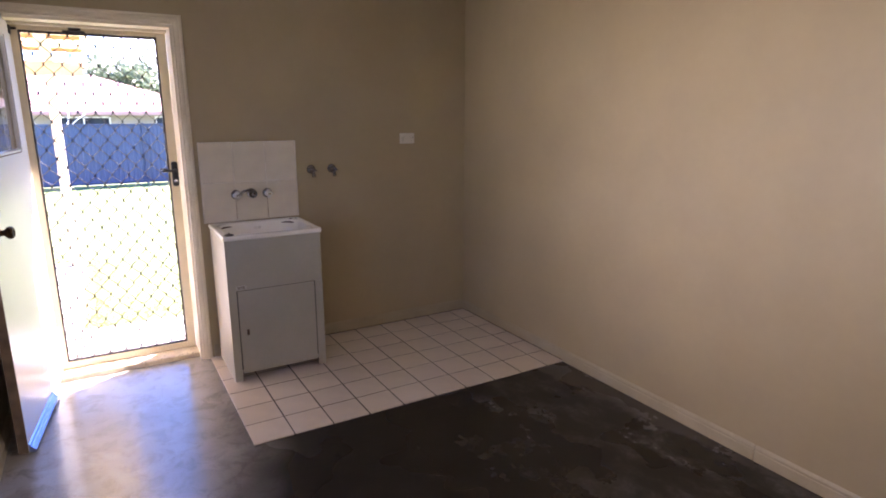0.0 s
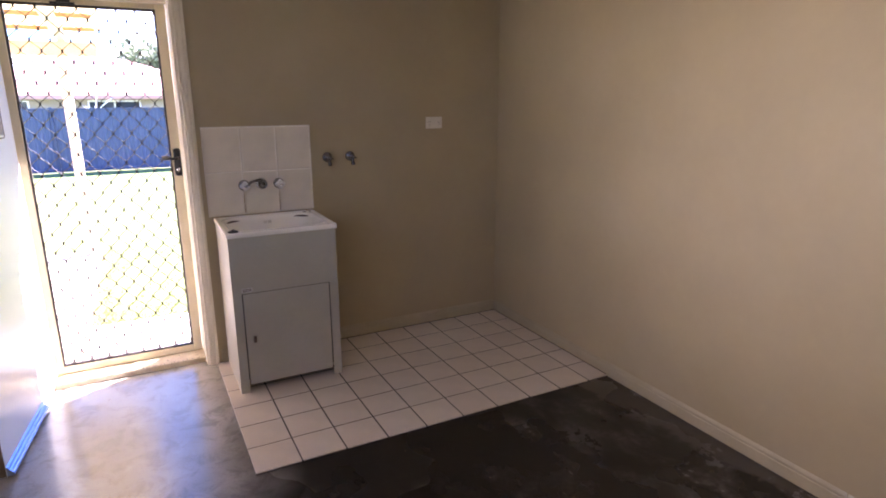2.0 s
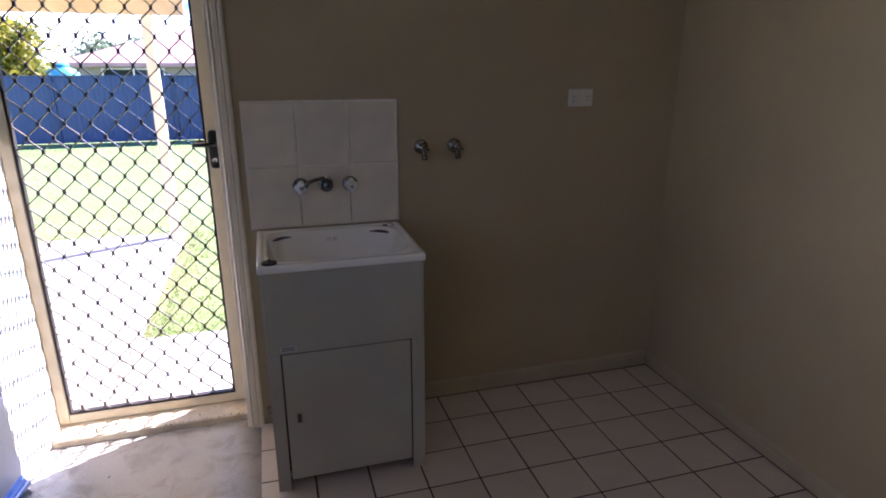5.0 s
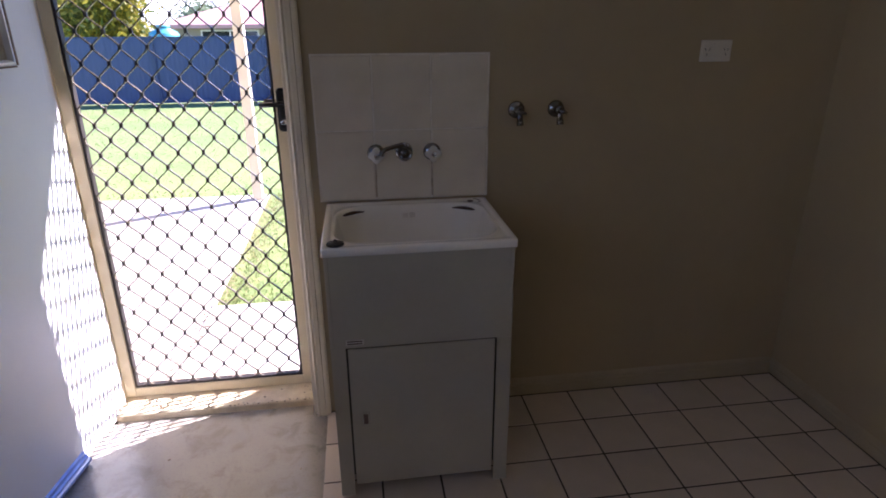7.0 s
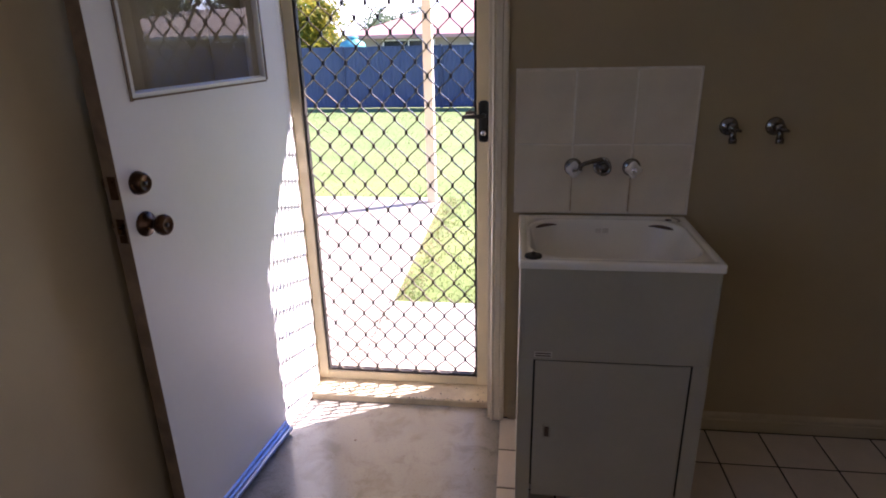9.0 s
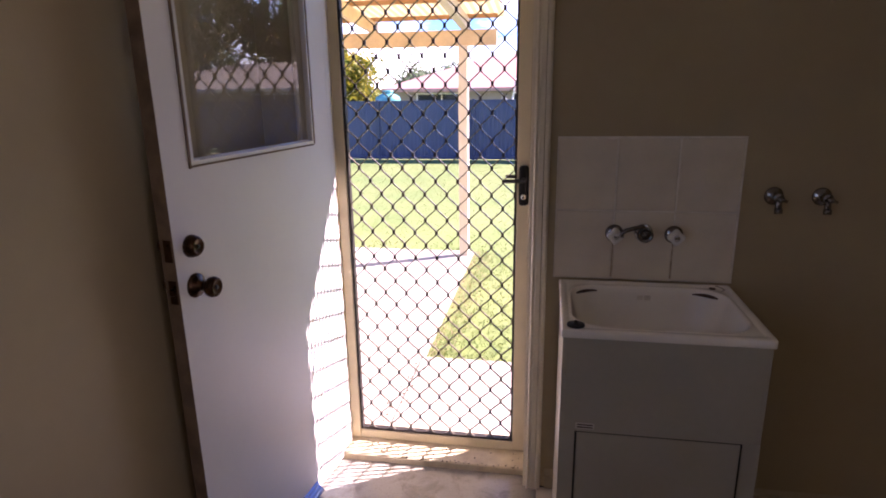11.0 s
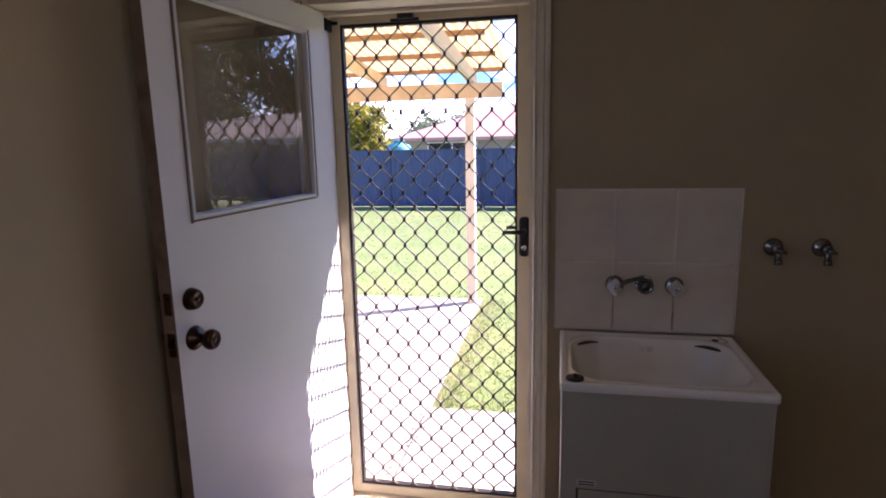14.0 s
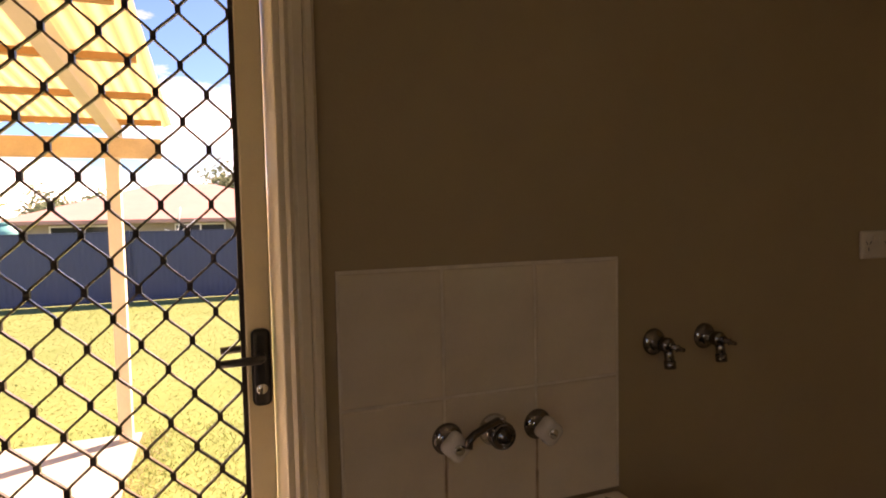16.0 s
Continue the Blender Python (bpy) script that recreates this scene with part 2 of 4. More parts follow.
    sm.inputs["Roughness"].default_value, sm.inputs["Distortion"].default_value = 0.55, 0.0
    L(mp.outputs[0], sm.inputs["Vector"])
    near = rng(op("ADD", xyz.outputs[0], op("MULTIPLY", op("SUBTRACT", nz(2.5, 2, 0.5), 0.5), 1.2)), 1.2, 2.2, 0.12, 1.0)
    cloud = rng(sm.outputs[0], 0.42, 0.80, 0.0, 1.0)
    grit = rng(nz(28, 6, 0.65), 0.30, 0.75, 0.25, 1.0)
    pale = op("MULTIPLY", op("MULTIPLY", near, cloud), op("MULTIPLY", grit, 0.62))
    black = mixc(pale, black, (0.27, 0.25, 0.225))
    # ragged bare strip along the wall
    strip = op("ADD", xyz.outputs[0], op("MULTIPLY", op("SUBTRACT", xyz.outputs[1], 1.2), 0.13))
    edge = rng(op("ADD", strip, op("MULTIPLY", op("SUBTRACT", nz(7, 8, 0.6), 0.5), 0.26)), 2.285, 2.315, 0, 0.85)
    black = mixc(edge, black, (0.085, 0.072, 0.060))
    base = mixc(glue, grey, black)
    L(base, b.inputs["Base Color"])
    gloss = rng(nz(1.8, 2, 0.5), 0.2, 0.8, 0.0, 0.06)
    L(op("ADD", rng(glue, 0, 1, 0.19, 0.24), op("ADD", gloss, op("MULTIPLY", pale, 0.08))), b.inputs["Roughness"])
    L(rng(glue, 0, 1, 1.0, 0.3), b.inputs["Specular IOR Level"])
    bp = nt.nodes.new("ShaderNodeBump")
    bp.inputs["Strength"].default_value, bp.inputs["Distance"].default_value = 0.10, 0.001
    L(nz(45, 4), bp.inputs["Height"])
    L(bp.outputs[0], b.inputs["Normal"])
    return m


M_FLOOR = concrete_floor()


def glass_mat(name, color=(0.95, 0.97, 0.96), rough=0.0):
    m = bpy.data.materials.new(name)
    m.use_nodes = True
    b = m.node_tree.nodes["Principled BSDF"]
    b.inputs["Base Color"].default_value = (*color, 1)
    b.inputs["Transmission Weight"].default_value = 1
    b.inputs["Roughness"].default_value = rough
    b.inputs["IOR"].default_value = 1.5
    return m


M_GLASS = glass_mat("clear_glass")
M_ACRYLIC = mat("milky_acrylic", (0.90, 0.88, 0.83), 0.15, vary=0.05, scale=30)
M_ACRYLIC.node_tree.nodes["Principled BSDF"].inputs["Transmission Weight"].default_value = 0.2


def sheet_mat():
    m = bpy.data.materials.new("amber_roof_sheet")
    m.use_nodes = True
    nt = m.node_tree
    b = nt.nodes["Principled BSDF"]
    b.inputs["Base Color"].default_value = (0.72, 0.54, 0.24, 1)
    b.inputs["Roughness"].default_value = 0.4
    t = nt.nodes.new("ShaderNodeBsdfTranslucent")
    n = nt.nodes.new("ShaderNodeTexNoise")
    n.inputs["Scale"].default_value = 1.2
    r = nt.nodes.new("ShaderNodeValToRGB")
    r.color_ramp.elements[0].color, r.color_ramp.elements[1].color = (0.60, 0.44, 0.20, 1), (0.70, 0.57, 0.32, 1)
    nt.links.new(n.outputs[0], r.inputs[0])
    nt.links.new(r.outputs[0], t.inputs[0])
    mx = nt.nodes.new("ShaderNodeMixShader")
    mx.inputs[0].default_value = 0.6
    nt.links.new(b.outputs[0], mx.inputs[1])
    nt.links.new(t.outputs[0], mx.inputs[2])
    nt.links.new(mx.outputs[0], nt.nodes["Material Output"].inputs[0])
    return m


M_SHEET = sheet_mat()


# ---- mesh helpers ----
def box(bm, x0, x1, y0, y1, z0, z1, bevel=0.0, seg=1):
    vs = [bm.verts.new(p) for p in ((x0, y0, z0), (x1, y0, z0), (x1, y1, z0), (x0, y1, z0), (x0, y0, z1), (x1, y0, z1), (x1, y1, z1), (x0, y1, z1))]
    fs = [bm.faces.new([vs[i] for i in f]) for f in ((0, 3, 2, 1), (4, 5, 6, 7), (0, 1, 5, 4), (1, 2, 6, 5), (2, 3, 7, 6), (3, 0, 4, 7))]
    if bevel:
        es = list({e for f in fs for e in f.edges})
        bmesh.ops.bevel(bm, geom=es, offset=bevel, segments=seg, affect="EDGES", profile=0.5)
    return bm


def boxes(*specs, bevel=0.0):
    bm = bmesh.new()
    for s in specs:
        box(bm, *s, bevel=bevel)
    return bm


def one(x0, x1, y0, y1, z0, z1, bevel=0.0, seg=1):
    return box(bmesh.new(), x0, x1, y0, y1, z0, z1, bevel, seg)


def lathe(profile, m=None, n=28, bm=None):
    """Turns (radius, height) pairs about z, then moves them by m."""
    bm = bm or bmesh.new()
    m = m or Matrix()
    rings = []
    for r, h in profile:
        rings.append([bm.verts.new(m @ Vector((r * math.cos(a), r * math.sin(a), h))) for a in (math.tau * i / n for i in range(n))])
    for a, b in zip(rings, rings[1:]):
        for i in range(n):
            bm.faces.new((a[i], a[(i + 1) % n], b[(i + 1) % n], b[i]))
    bm.faces.new(list(reversed(rings[0])))
    bm.faces.new(rings[-1])
    for f in bm.faces:
        f.smooth = True
    return bm


def tube(points, radius, n=14, bm=None):
    """A round bar along points; radius is one number or one for each point."""
    bm = bm or bmesh.new()
    pts = [Vector(p) for p in points]
    rings = []
    for i, p in enumerate(pts):
        d = (pts[min(i + 1, len(pts) - 1)] - pts[max(i - 1, 0)]).normalized()
        a = d.cross(Vector((0.13, 0.21, 0.97)) if abs(d.z) < 0.9 else Vector((1, 0, 0))).normalized()
        b = d.cross(a)
        r = radius[i] if isinstance(radius, (list, tuple)) else radius
        rings.append([bm.verts.new(p + r * (a * math.cos(k) + b * math.sin(k))) for k in (math.tau * j / n for j in range(n))])
    for a, b in zip(rings, rings[1:]):
        for i in range(n):
            bm.faces.new((a[i], a[(i + 1) % n], b[(i + 1) % n], b[i]))
    bm.faces.new(list(reversed(rings[0])))
    bm.faces.new(rings[-1])
    for f in bm.faces:
        f.smooth = True
    return bm


def rrect(cx, cy, hx, hy, r, z, n=8):
    pts = []
    for k, (sx, sy) in enumerate(((1, 1), (-1, 1), (-1, -1), (1, -1))):
        for i in range(n + 1):
            a = math.pi / 2 * (k + i / n)
            pts.append((cx + sx * (hx - r) + r * math.cos(a), cy + sy * (hy - r) + r * math.sin(a), z))
    return pts


def loft(rings, bm=None, close_last=True, smooth=True):
    bm = bm or bmesh.new()
    vr = [[bm.verts.new(p) for p in ring] for ring in rings]
    for a, b in zip(vr, vr[1:]):
        for i in range(len(a)):
            f = bm.faces.new((a[i], a[(i + 1) % len(a)], b[(i + 1) % len(a)], b[i]))
            f.smooth = smooth
    if close_last:
        bm.faces.new(vr[-1])
    return bm


def finish(bm, name, material):
    bmesh.ops.recalc_face_normals(bm, faces=bm.faces[:])
    me = bpy.data.meshes.new(name)
    bm.to_mesh(me)
    bm.free()
    me.materials.append(material)
    return me


def part(name, bm, material, parent, label=""):
    ob = new(name, finish(bm, name, material))
    ob.parent = parent
    return tagged(ob, label)


def thing(name, m, label, category, group="", kind=""):
    e = new(name)
    e.empty_display_size = 0.1
    e.matrix_basis = m
    return tagged(e, label, category, group, kind)


def structure(name, bm, material, label, category):
    return tagged(new(name, finish(bm, name, material)), label, category, kind="structure")


def facing_room(x, y, z):
    """Local z points out of the door wall into the room."""
    return pose(x, y, z, 90, 0, 0)


# ---- setting ----
XE, XW, YN, YS, H = 2.367, -0.64, 3.62, -6.5, 2.46
OX0, OX1, OZ = -0.455, 0.365, 2.07
YO = 3.90
structure("floor", one(XW - 0.2, XE + 0.2, YS - 0.2, 3.72, -0.15, 0), M_FLOOR, "grey concrete floor stained with old black glue", "floor")
structure("wall_north", boxes((-5.0, OX0, YN, YO, -0.3, H), (OX1, 6.0, YN, YO, -0.3, H), (OX0, OX1, YN, YO, OZ, H)), M_WALL, "cream painted wall with a back door opening", "wall")
WZ0, WZ1 = 0.85, 2.1


def fill_window(name, x, y0, y1, side, watts, tint, spread):
    """An unseen window added to a side wall; the lamp in its opening fills the room."""
    w = thing(name, pose(x, 0, 0), "unseen white framed window, added to hold a fill lamp", "window", kind="structure")
    part("window_frame", boxes((-0.03, 0.03, y0, y0 + 0.05, WZ0, WZ1), (-0.03, 0.03, y1 - 0.05, y1, WZ0, WZ1), (-0.03, 0.03, y0 + 0.05, y1 - 0.05, WZ0, WZ0 + 0.05), (-0.03, 0.03, y0 + 0.05, y1 - 0.05, WZ1 - 0.05, WZ1)), M_LEAF, w)
    part("pane", one(-0.002, 0.002, y0 + 0.05, y1 - 0.05, WZ0 + 0.05, WZ1 - 0.05), M_GLASS, w).visible_shadow = False
    lamp = new("window_fill_lamp", bpy.data.lights.new("window_fill_lamp", "AREA"))
    lamp.data.shape, lamp.data.size, lamp.data.size_y = "RECTANGLE", y1 - y0 - 0.1, WZ1 - WZ0 - 0.1
    lamp.data.energy, lamp.data.color, lamp.data.spread = watts, tint, radians(spread)
    c = (x + side * 0.04, (y0 + y1) / 2, (WZ0 + WZ1) / 2)
    lamp.matrix_world = look(c, (c[0] + side, c[1], c[2]))


def side_wall(name, x0, x1, y0, y1, label):
    structure(name, boxes((x0, x1, y1, YN, 0, H), (x0, x1, YS, y0, 0, H), (x0, x1, y0, y1, 0, WZ0), (x0, x1, y0, y1, WZ1, H)), M_WALL, label, "wall")


side_wall("wall_east", XE, XE + 0.15, -0.85, 0.55, "plain cream painted wall")
side_wall("wall_west", XW - 0.15, XW, 0.75, 2.15, "plain cream painted wall behind the open door")
fill_window("fill_window_1", XW - 0.08, 0.75, 2.15, 1, WEST_WATTS, (1.0, 0.97, 0.84), 80)
fill_window("fill_window_2", XE + 0.08, -0.85, 0.55, -1, EAST_WATTS, (0.92, 0.95, 1.0), 108)
structure("wall_south", one(XW - 0.15, XE + 0.15, YS - 0.15, YS, 0, H), M_WALL, "plain cream painted wall", "wall")
structure("ceiling", one(XW - 0.15, XE + 0.15, YS - 0.2, YN, H, H + 0.1), M_CEIL, "plain white plasterboard ceiling", "ceiling")

# house roof, unseen and added to block the sun, and eave
bm = bmesh.new()
for xa, xb, ye in ((-1.2, 6.2, 0.0), (-5.2, -1.2, 2.6)):
    prof = [(4.42, 2.50), (4.42, 2.56), (ye, 2.56 + (4.42 - ye) * 0.39), (ye, 2.46 + (4.42 - ye) * 0.39)]
    va = [bm.verts.new((xa, y, z)) for y, z in prof]
    vb = [bm.verts.new((xb, y, z)) for y, z in prof]
    for i in range(4):
        bm.faces.new((va[i], va[(i + 1) % 4], vb[(i + 1) % 4], vb[i]))
    bm.faces.new(va)
    bm.faces.new(list(reversed(vb)))
box(bm, -1.2, 6.2, -4.4, 0.0, 4.2, 4.3)
structure("roof", bm, M_BROWNROOF, "unseen tiled house roof, added to block the sun", "roof")
structure("eave_soffit", one(-5.2, 6.2, YO, 4.36, 2.43, 2.45), M_CEIL, "white eave lining under the roof edge", "eave")
structure("fascia", one(-5.2, 6.2, 4.36, 4.40, 2.36, 2.52), M_FASCIA, "cream fascia board along the eave", "fascia")


def skirting(name, m, length, label, d=1.0):
    """A moulded board; d scales how far it stands proud of the wall."""
    bm = bmesh.new()
    prof = [(0, 0), (0.014 * d, 0), (0.014 * d, 0.052), (0.010 * d, 0.056), (0.010 * d, 0.060), (0.012 * d, 0.064), (0.010 * d, 0.070), (0.004 * d, 0.078), (0, 0.082)]
    a = [bm.verts.new(m @ Vector((0, y, z))) for y, z in prof]
    b = [bm.verts.new(m @ Vector((length, y, z))) for y, z in prof]
    for i in range(len(prof) - 1):
        bm.faces.new((a[i], b[i], b[i + 1], a[i + 1]))
    bm.faces.new(a)
    bm.faces.new(list(reversed(b)))
    return structure(name, bm, M_SKIRT, label, "skirting")


skirting("baseboard_north", pose(XE - 0.0145, YN, 0.008, 0, 0, 180), XE - 0.0145 - 0.43, "cream painted moulded skirting board")
skirting("baseboard_east", pose(XE, 1.104, 0.003, 0, 0, 90), YN - 1.104, "cream painted skirting board with a butt joint", 0.6)
skirting("baseboard_east_near", pose(XE, YS, 0.002, 0, 0, 90), 1.100 - YS, "cream painted skirting board with a butt joint", 0.6)
skirting("baseboard_west", pose(XW, YN, 0.002, 0, 0, -90), YN - YS, "cream painted skirting board")

structure("trim_joint", boxes((1.04, XE - 0.0108, YN - 0.0165, YN - 0.0142, 0.0099, 0.0138), (XE - 0.0108, XE - 0.0085, 2.405, YN - 0.0165, 0.0099, 0.0138), (XE - 0.0108, XE - 0.0085, 0.4, 2.405, 0.0005, 0.0042)), M_GROUT, "dark grimy joint between skirting and tiles", "trim")


# door frame, architrave and sill
def architrave():
    """Moulded trim round the opening on the room side."""
    bm = bmesh.new()
    w = 0.056
    prof = [(0.0, 0.0), (0.0, 0.010), (0.006, 0.016), (0.013, 0.011), (0.019, 0.017), (0.034, 0.017), (0.037, 0.013), (0.041, 0.020), (0.050, 0.020), (w, 0.014), (w, 0.0)]
    x0, x1, zt = OX0 + 0.008, OX1 - 0.008, OZ - 0.005
    path = []
    for o, d in prof:
        path.append([(x0 - o, YN - d, 0.0), (x0 - o, YN - d, zt + o), (x1 + o, YN - d, zt + o), (x1 + o, YN - d, 0.0)])
    vs = [[bm.verts.new(p) for p in row] for row in path]
    for a, b in zip(vs, vs[1:]):
        for i in range(3):
            bm.faces.new((a[i], a[i + 1], b[i + 1], b[i]))
    return bm


structure("trim", architrave(), M_TRIM, "cream moulded architrave round the back door", "architrave")
structure("door_jamb_west", boxes((OX0, OX0 + 0.009, YN - 0.002, 3.76, 0.0, OZ), (OX0, OX0 + 0.02, 3.76, YO, 0.0, OZ)), M_TRIM, "cream painted hinge side door jamb", "door frame")
structure("door_jamb", boxes((OX1 - 0.02, OX1, YN - 0.002, YO, 0.0, OZ), (OX0 + 0.02, OX1 - 0.02, YN - 0.002, YO, OZ - 0.02, OZ), bevel=0.002), M_TRIM, "cream painted timber door jamb", "door frame")
structure("door_stop", boxes((OX0 + 0.02, OX1 - 0.02, 3.745, 3.78, OZ - 0.034, OZ - 0.02), bevel=0.002), M_TRIM, "cream door stop moulding inside the jamb", "door frame")
bm = bmesh.new()
prof = [(3.685, -0.02), (3.685, 0.026), (3.690, 0.031), (3.80, 0.036), (3.95, 0.020), (3.95, -0.12), (3.72, -0.12), (3.72, -0.02)]
a = [bm.verts.new((OX0 + 0.02, y, z)) for y, z in prof]
b = [bm.verts.new((OX1 - 0.02, y, z)) for y, z in prof]
for i in range(len(prof)):
    bm.faces.new((a[i], a[(i + 1) % len(prof)], b[(i + 1) % len(prof)], b[i]))
bm.faces.new(a)
bm.faces.new(list(reversed(b)))
structure("door_sill", bm, M_SILL, "worn cream painted timber door sill", "door sill")

# screen door
SX0, SX1, SZ0, SZ1 = -0.391, 0.291, 0.078, 2.013
FX0, FX1, FZ0, FZ1 = OX0 + 0.024, OX1 - 0.024, 0.037, OZ - 0.026
screen = thing("door_2", pose(0, 0, 0), "closed cream aluminium security screen door with diamond grille", "screen door", kind="structure")
yf0, yf1 = 3.80, 3.83
part("stile", one(FX0, SX0, yf0, yf1, FZ0, FZ1, 0.003), M_ALU, screen)
part("stile", one(SX1, FX1, yf0, yf1, FZ0, FZ1, 0.003), M_ALU, screen)
part("rail", one(SX0, SX1, yf0 + 0.001, yf1, SZ1, FZ1, 0.003), M_ALU, screen)
part("rail", one(SX0, SX1, yf0 + 0.001, yf1, FZ0, SZ0, 0.003), M_ALU, screen)
part("spline", boxes((SX0, SX0 + 0.009, 3.806, 3.834, SZ0, SZ1), (SX1 - 0.009, SX1, 3.806, 3.834, SZ0, SZ1), (SX0 + 0.009, SX1 - 0.009, 3.806, 3.834, SZ0, SZ0 + 0.009), (SX0 + 0.009, SX1 - 0.009, 3.806, 3.834, SZ1 - 0.012, SZ1)), M_SPLINE, screen, "dark rubber spline round the grille")


GX, GZB, GW, GDZ = -0.4724, 0.1055, 0.0888, 0.0525


def strand(i, w, dz):
    """One zigzag strap of the grille, on edge."""
    pts = []
    for k in range(-1, 38):
        s = 1 if (i + k) % 2 == 0 else -1
        xc = GX + (i + 0.5) * w / 2
        zc = GZB + k * dz
        pts += [(xc + s * (w / 4 - 0.0018), zc - 0.007), (xc + s * (w / 4 - 0.0010), zc), (xc + s * (w / 4 - 0.0018), zc + 0.007)]
        if k < 37:
            pts.append((xc + s * w * 0.13, zc + 0.016))
            pts.append((xc - s * w * 0.13, zc + dz - 0.016))
    bm = bmesh.new()
    h, y0, y1 = 0.0031, 3.8105, 3.8195
    rings = []
    for x, z in pts:
        x = min(max(x, SX0 + 0.004), SX1 - 0.004)
        z = min(max(z, SZ0 + 0.004), SZ1 - 0.004)
        rings.append([bm.verts.new(p) for p in ((x - h, y0, z), (x + h, y0, z), (x + h, y1, z), (x - h, y1, z))])
    for p, q in zip(rings, rings[1:]):
        for j in range(4):
            bm.faces.new((p[j], p[(j + 1) % 4], q[(j + 1) % 4], q[j]))
    return bm


for i in range(1, 18):
    part("grille_strand", strand(i, GW, GDZ), M_GRILLE, screen)
bm = bmesh.new()
for k in range(-1, 38):
    for c in range(10):
        x = GX + (c + (0.5 if k % 2 == 0 else 0.0)) * GW
        z = GZB + k * GDZ
        if SX0 + 0.01 < x < SX1 - 0.01 and SZ0 + 0.01 < z < SZ1 - 0.01:
            box(bm, x - 0.0051, x + 0.0051, 3.8085, 3.821, z - 0.0072, z + 0.0072)
tagged(part("grille_rivets", bm, M_RIVET, screen, "dark rivets at the grille crossings"), kind="stuff")
lock = part("lock_plate", one(0.300, 0.337, 3.784, 3.7995, 1.122, 1.276, 0.012, 3), M_BLACK, screen, "black lock plate")
part("lever", tube([(0.318, 3.790, 1.222), (0.318, 3.765, 1.222), (0.313, 3.752, 1.222), (0.298, 3.748, 1.222), (0.243, 3.750, 1.221)], [0.009, 0.009, 0.009, 0.0085, 0.0075]), M_BLACK, lock, "black lever handle")
part("key_cylinder", lathe([(0.011, 0), (0.011, 0.006), (0.009, 0.008)], facing_room(0.318, 3.786, 1.157)), M_CHROME, lock, "key cylinder")
part("lever", tube([(0.318, 3.83, 1.222), (0.318, 3.865, 1.222), (0.300, 3.875, 1.222), (0.243, 3.874, 1.221)], 0.008), M_BLACK, screen, "black outer lever handle")
part("top_catch", boxes((-0.155, -0.095, 3.775, 3.8005, 2.018, 2.040), (-0.185, -0.075, 3.79, 3.8005, 2.010, 2.022), bevel=0.002), M_BLACK, screen, "black closer bracket")
part("hinge_bracket", boxes((-0.437, -0.420, 3.74, 3.80, 1.985, 2.03), (-0.437, -0.395, 3.79, 3.8, 2.012, 2.024), bevel=0.002), M_BLACK, screen, "black hinge bracket")

# inner door leaf, open against the west wall
LW, LT, LZ0, LZ1 = 0.885, 0.042, 0.012, 2.045
leaf_door = thing("door_1", Matrix.Translation((-0.428, 3.735, 0)) @ pose(0, 0, 0, 0, 0, -96.7), "open white painted timber door with a glass upper panel", "door", kind="structure")
# local x runs from hinge to free edge, local y towards the room
GX0, GX1, GZ0, GZ1 = 0.13, 0.78, 1.378, 1.962
part("leaf", boxes((-0.032, -0.0005, -0.010, 0, LZ0 + 0.03, LZ1 - 0.012), (0, GX0, -LT, 0, LZ0, LZ1), (GX1, LW, -LT, 0, LZ0, LZ1), (GX0, GX1, -LT, 0, LZ0, GZ0), (GX0, GX1, -LT, 0, GZ1, LZ1)), M_LEAF, leaf_door)
part("edge", one(LW, LW + 0.001, -LT + 0.001, -0.001, LZ0 + 0.001, LZ1 - 0.001), M_RAWEDGE, leaf_door, "bare brown timber door edge")


def bead():
    bm = bmesh.new()
    w = 0.016
    prof = [(0.0, 0.0), (0.002, 0.003), (0.010, 0.004), (w, -0.012)]
    vs = []
    for o, d in prof:
        vs.append([bm.verts.new(p) for p in ((GX0 - 0.004 + o, d, GZ0 - 0.004 + o), (GX1 + 0.004 - o, d, GZ0 - 0.004 + o), (GX1 + 0.004 - o, d, GZ1 + 0.004 - o), (GX0 - 0.004 + o, d, GZ1 + 0.004 - o))])
    for a, b in zip(vs, vs[1:]):
        for i in range(4):
            bm.faces.new((a[i], a[(i + 1) % 4], b[(i + 1) % 4], b[i]))
    return bm


part("glazing_bead", bead(), M_LEAF, leaf_door, "white moulded glazing bead")
part("bead_outline", boxes((GX0 - 0.012, GX0 - 0.005, -0.001, 0.004, GZ0 - 0.004, GZ1 + 0.004), (GX1 + 0.005, GX1 + 0.012, -0.001, 0.004, GZ0 - 0.012, GZ1 + 0.004), (GX0 - 0.004, GX1 + 0.004, -0.001, 0.003, GZ0 - 0.010, GZ0 - 0.005)), M_RAWEDGE, leaf_door, "dark line round the glazing bead")
pane = part("glass_pane", one(GX0 + 0.002, GX1 - 0.002, -0.020, -0.016, GZ0 + 0.002, GZ1 - 0.002), M_GLASS, leaf_door, "clear glass pane")
pane.visible_shadow = False


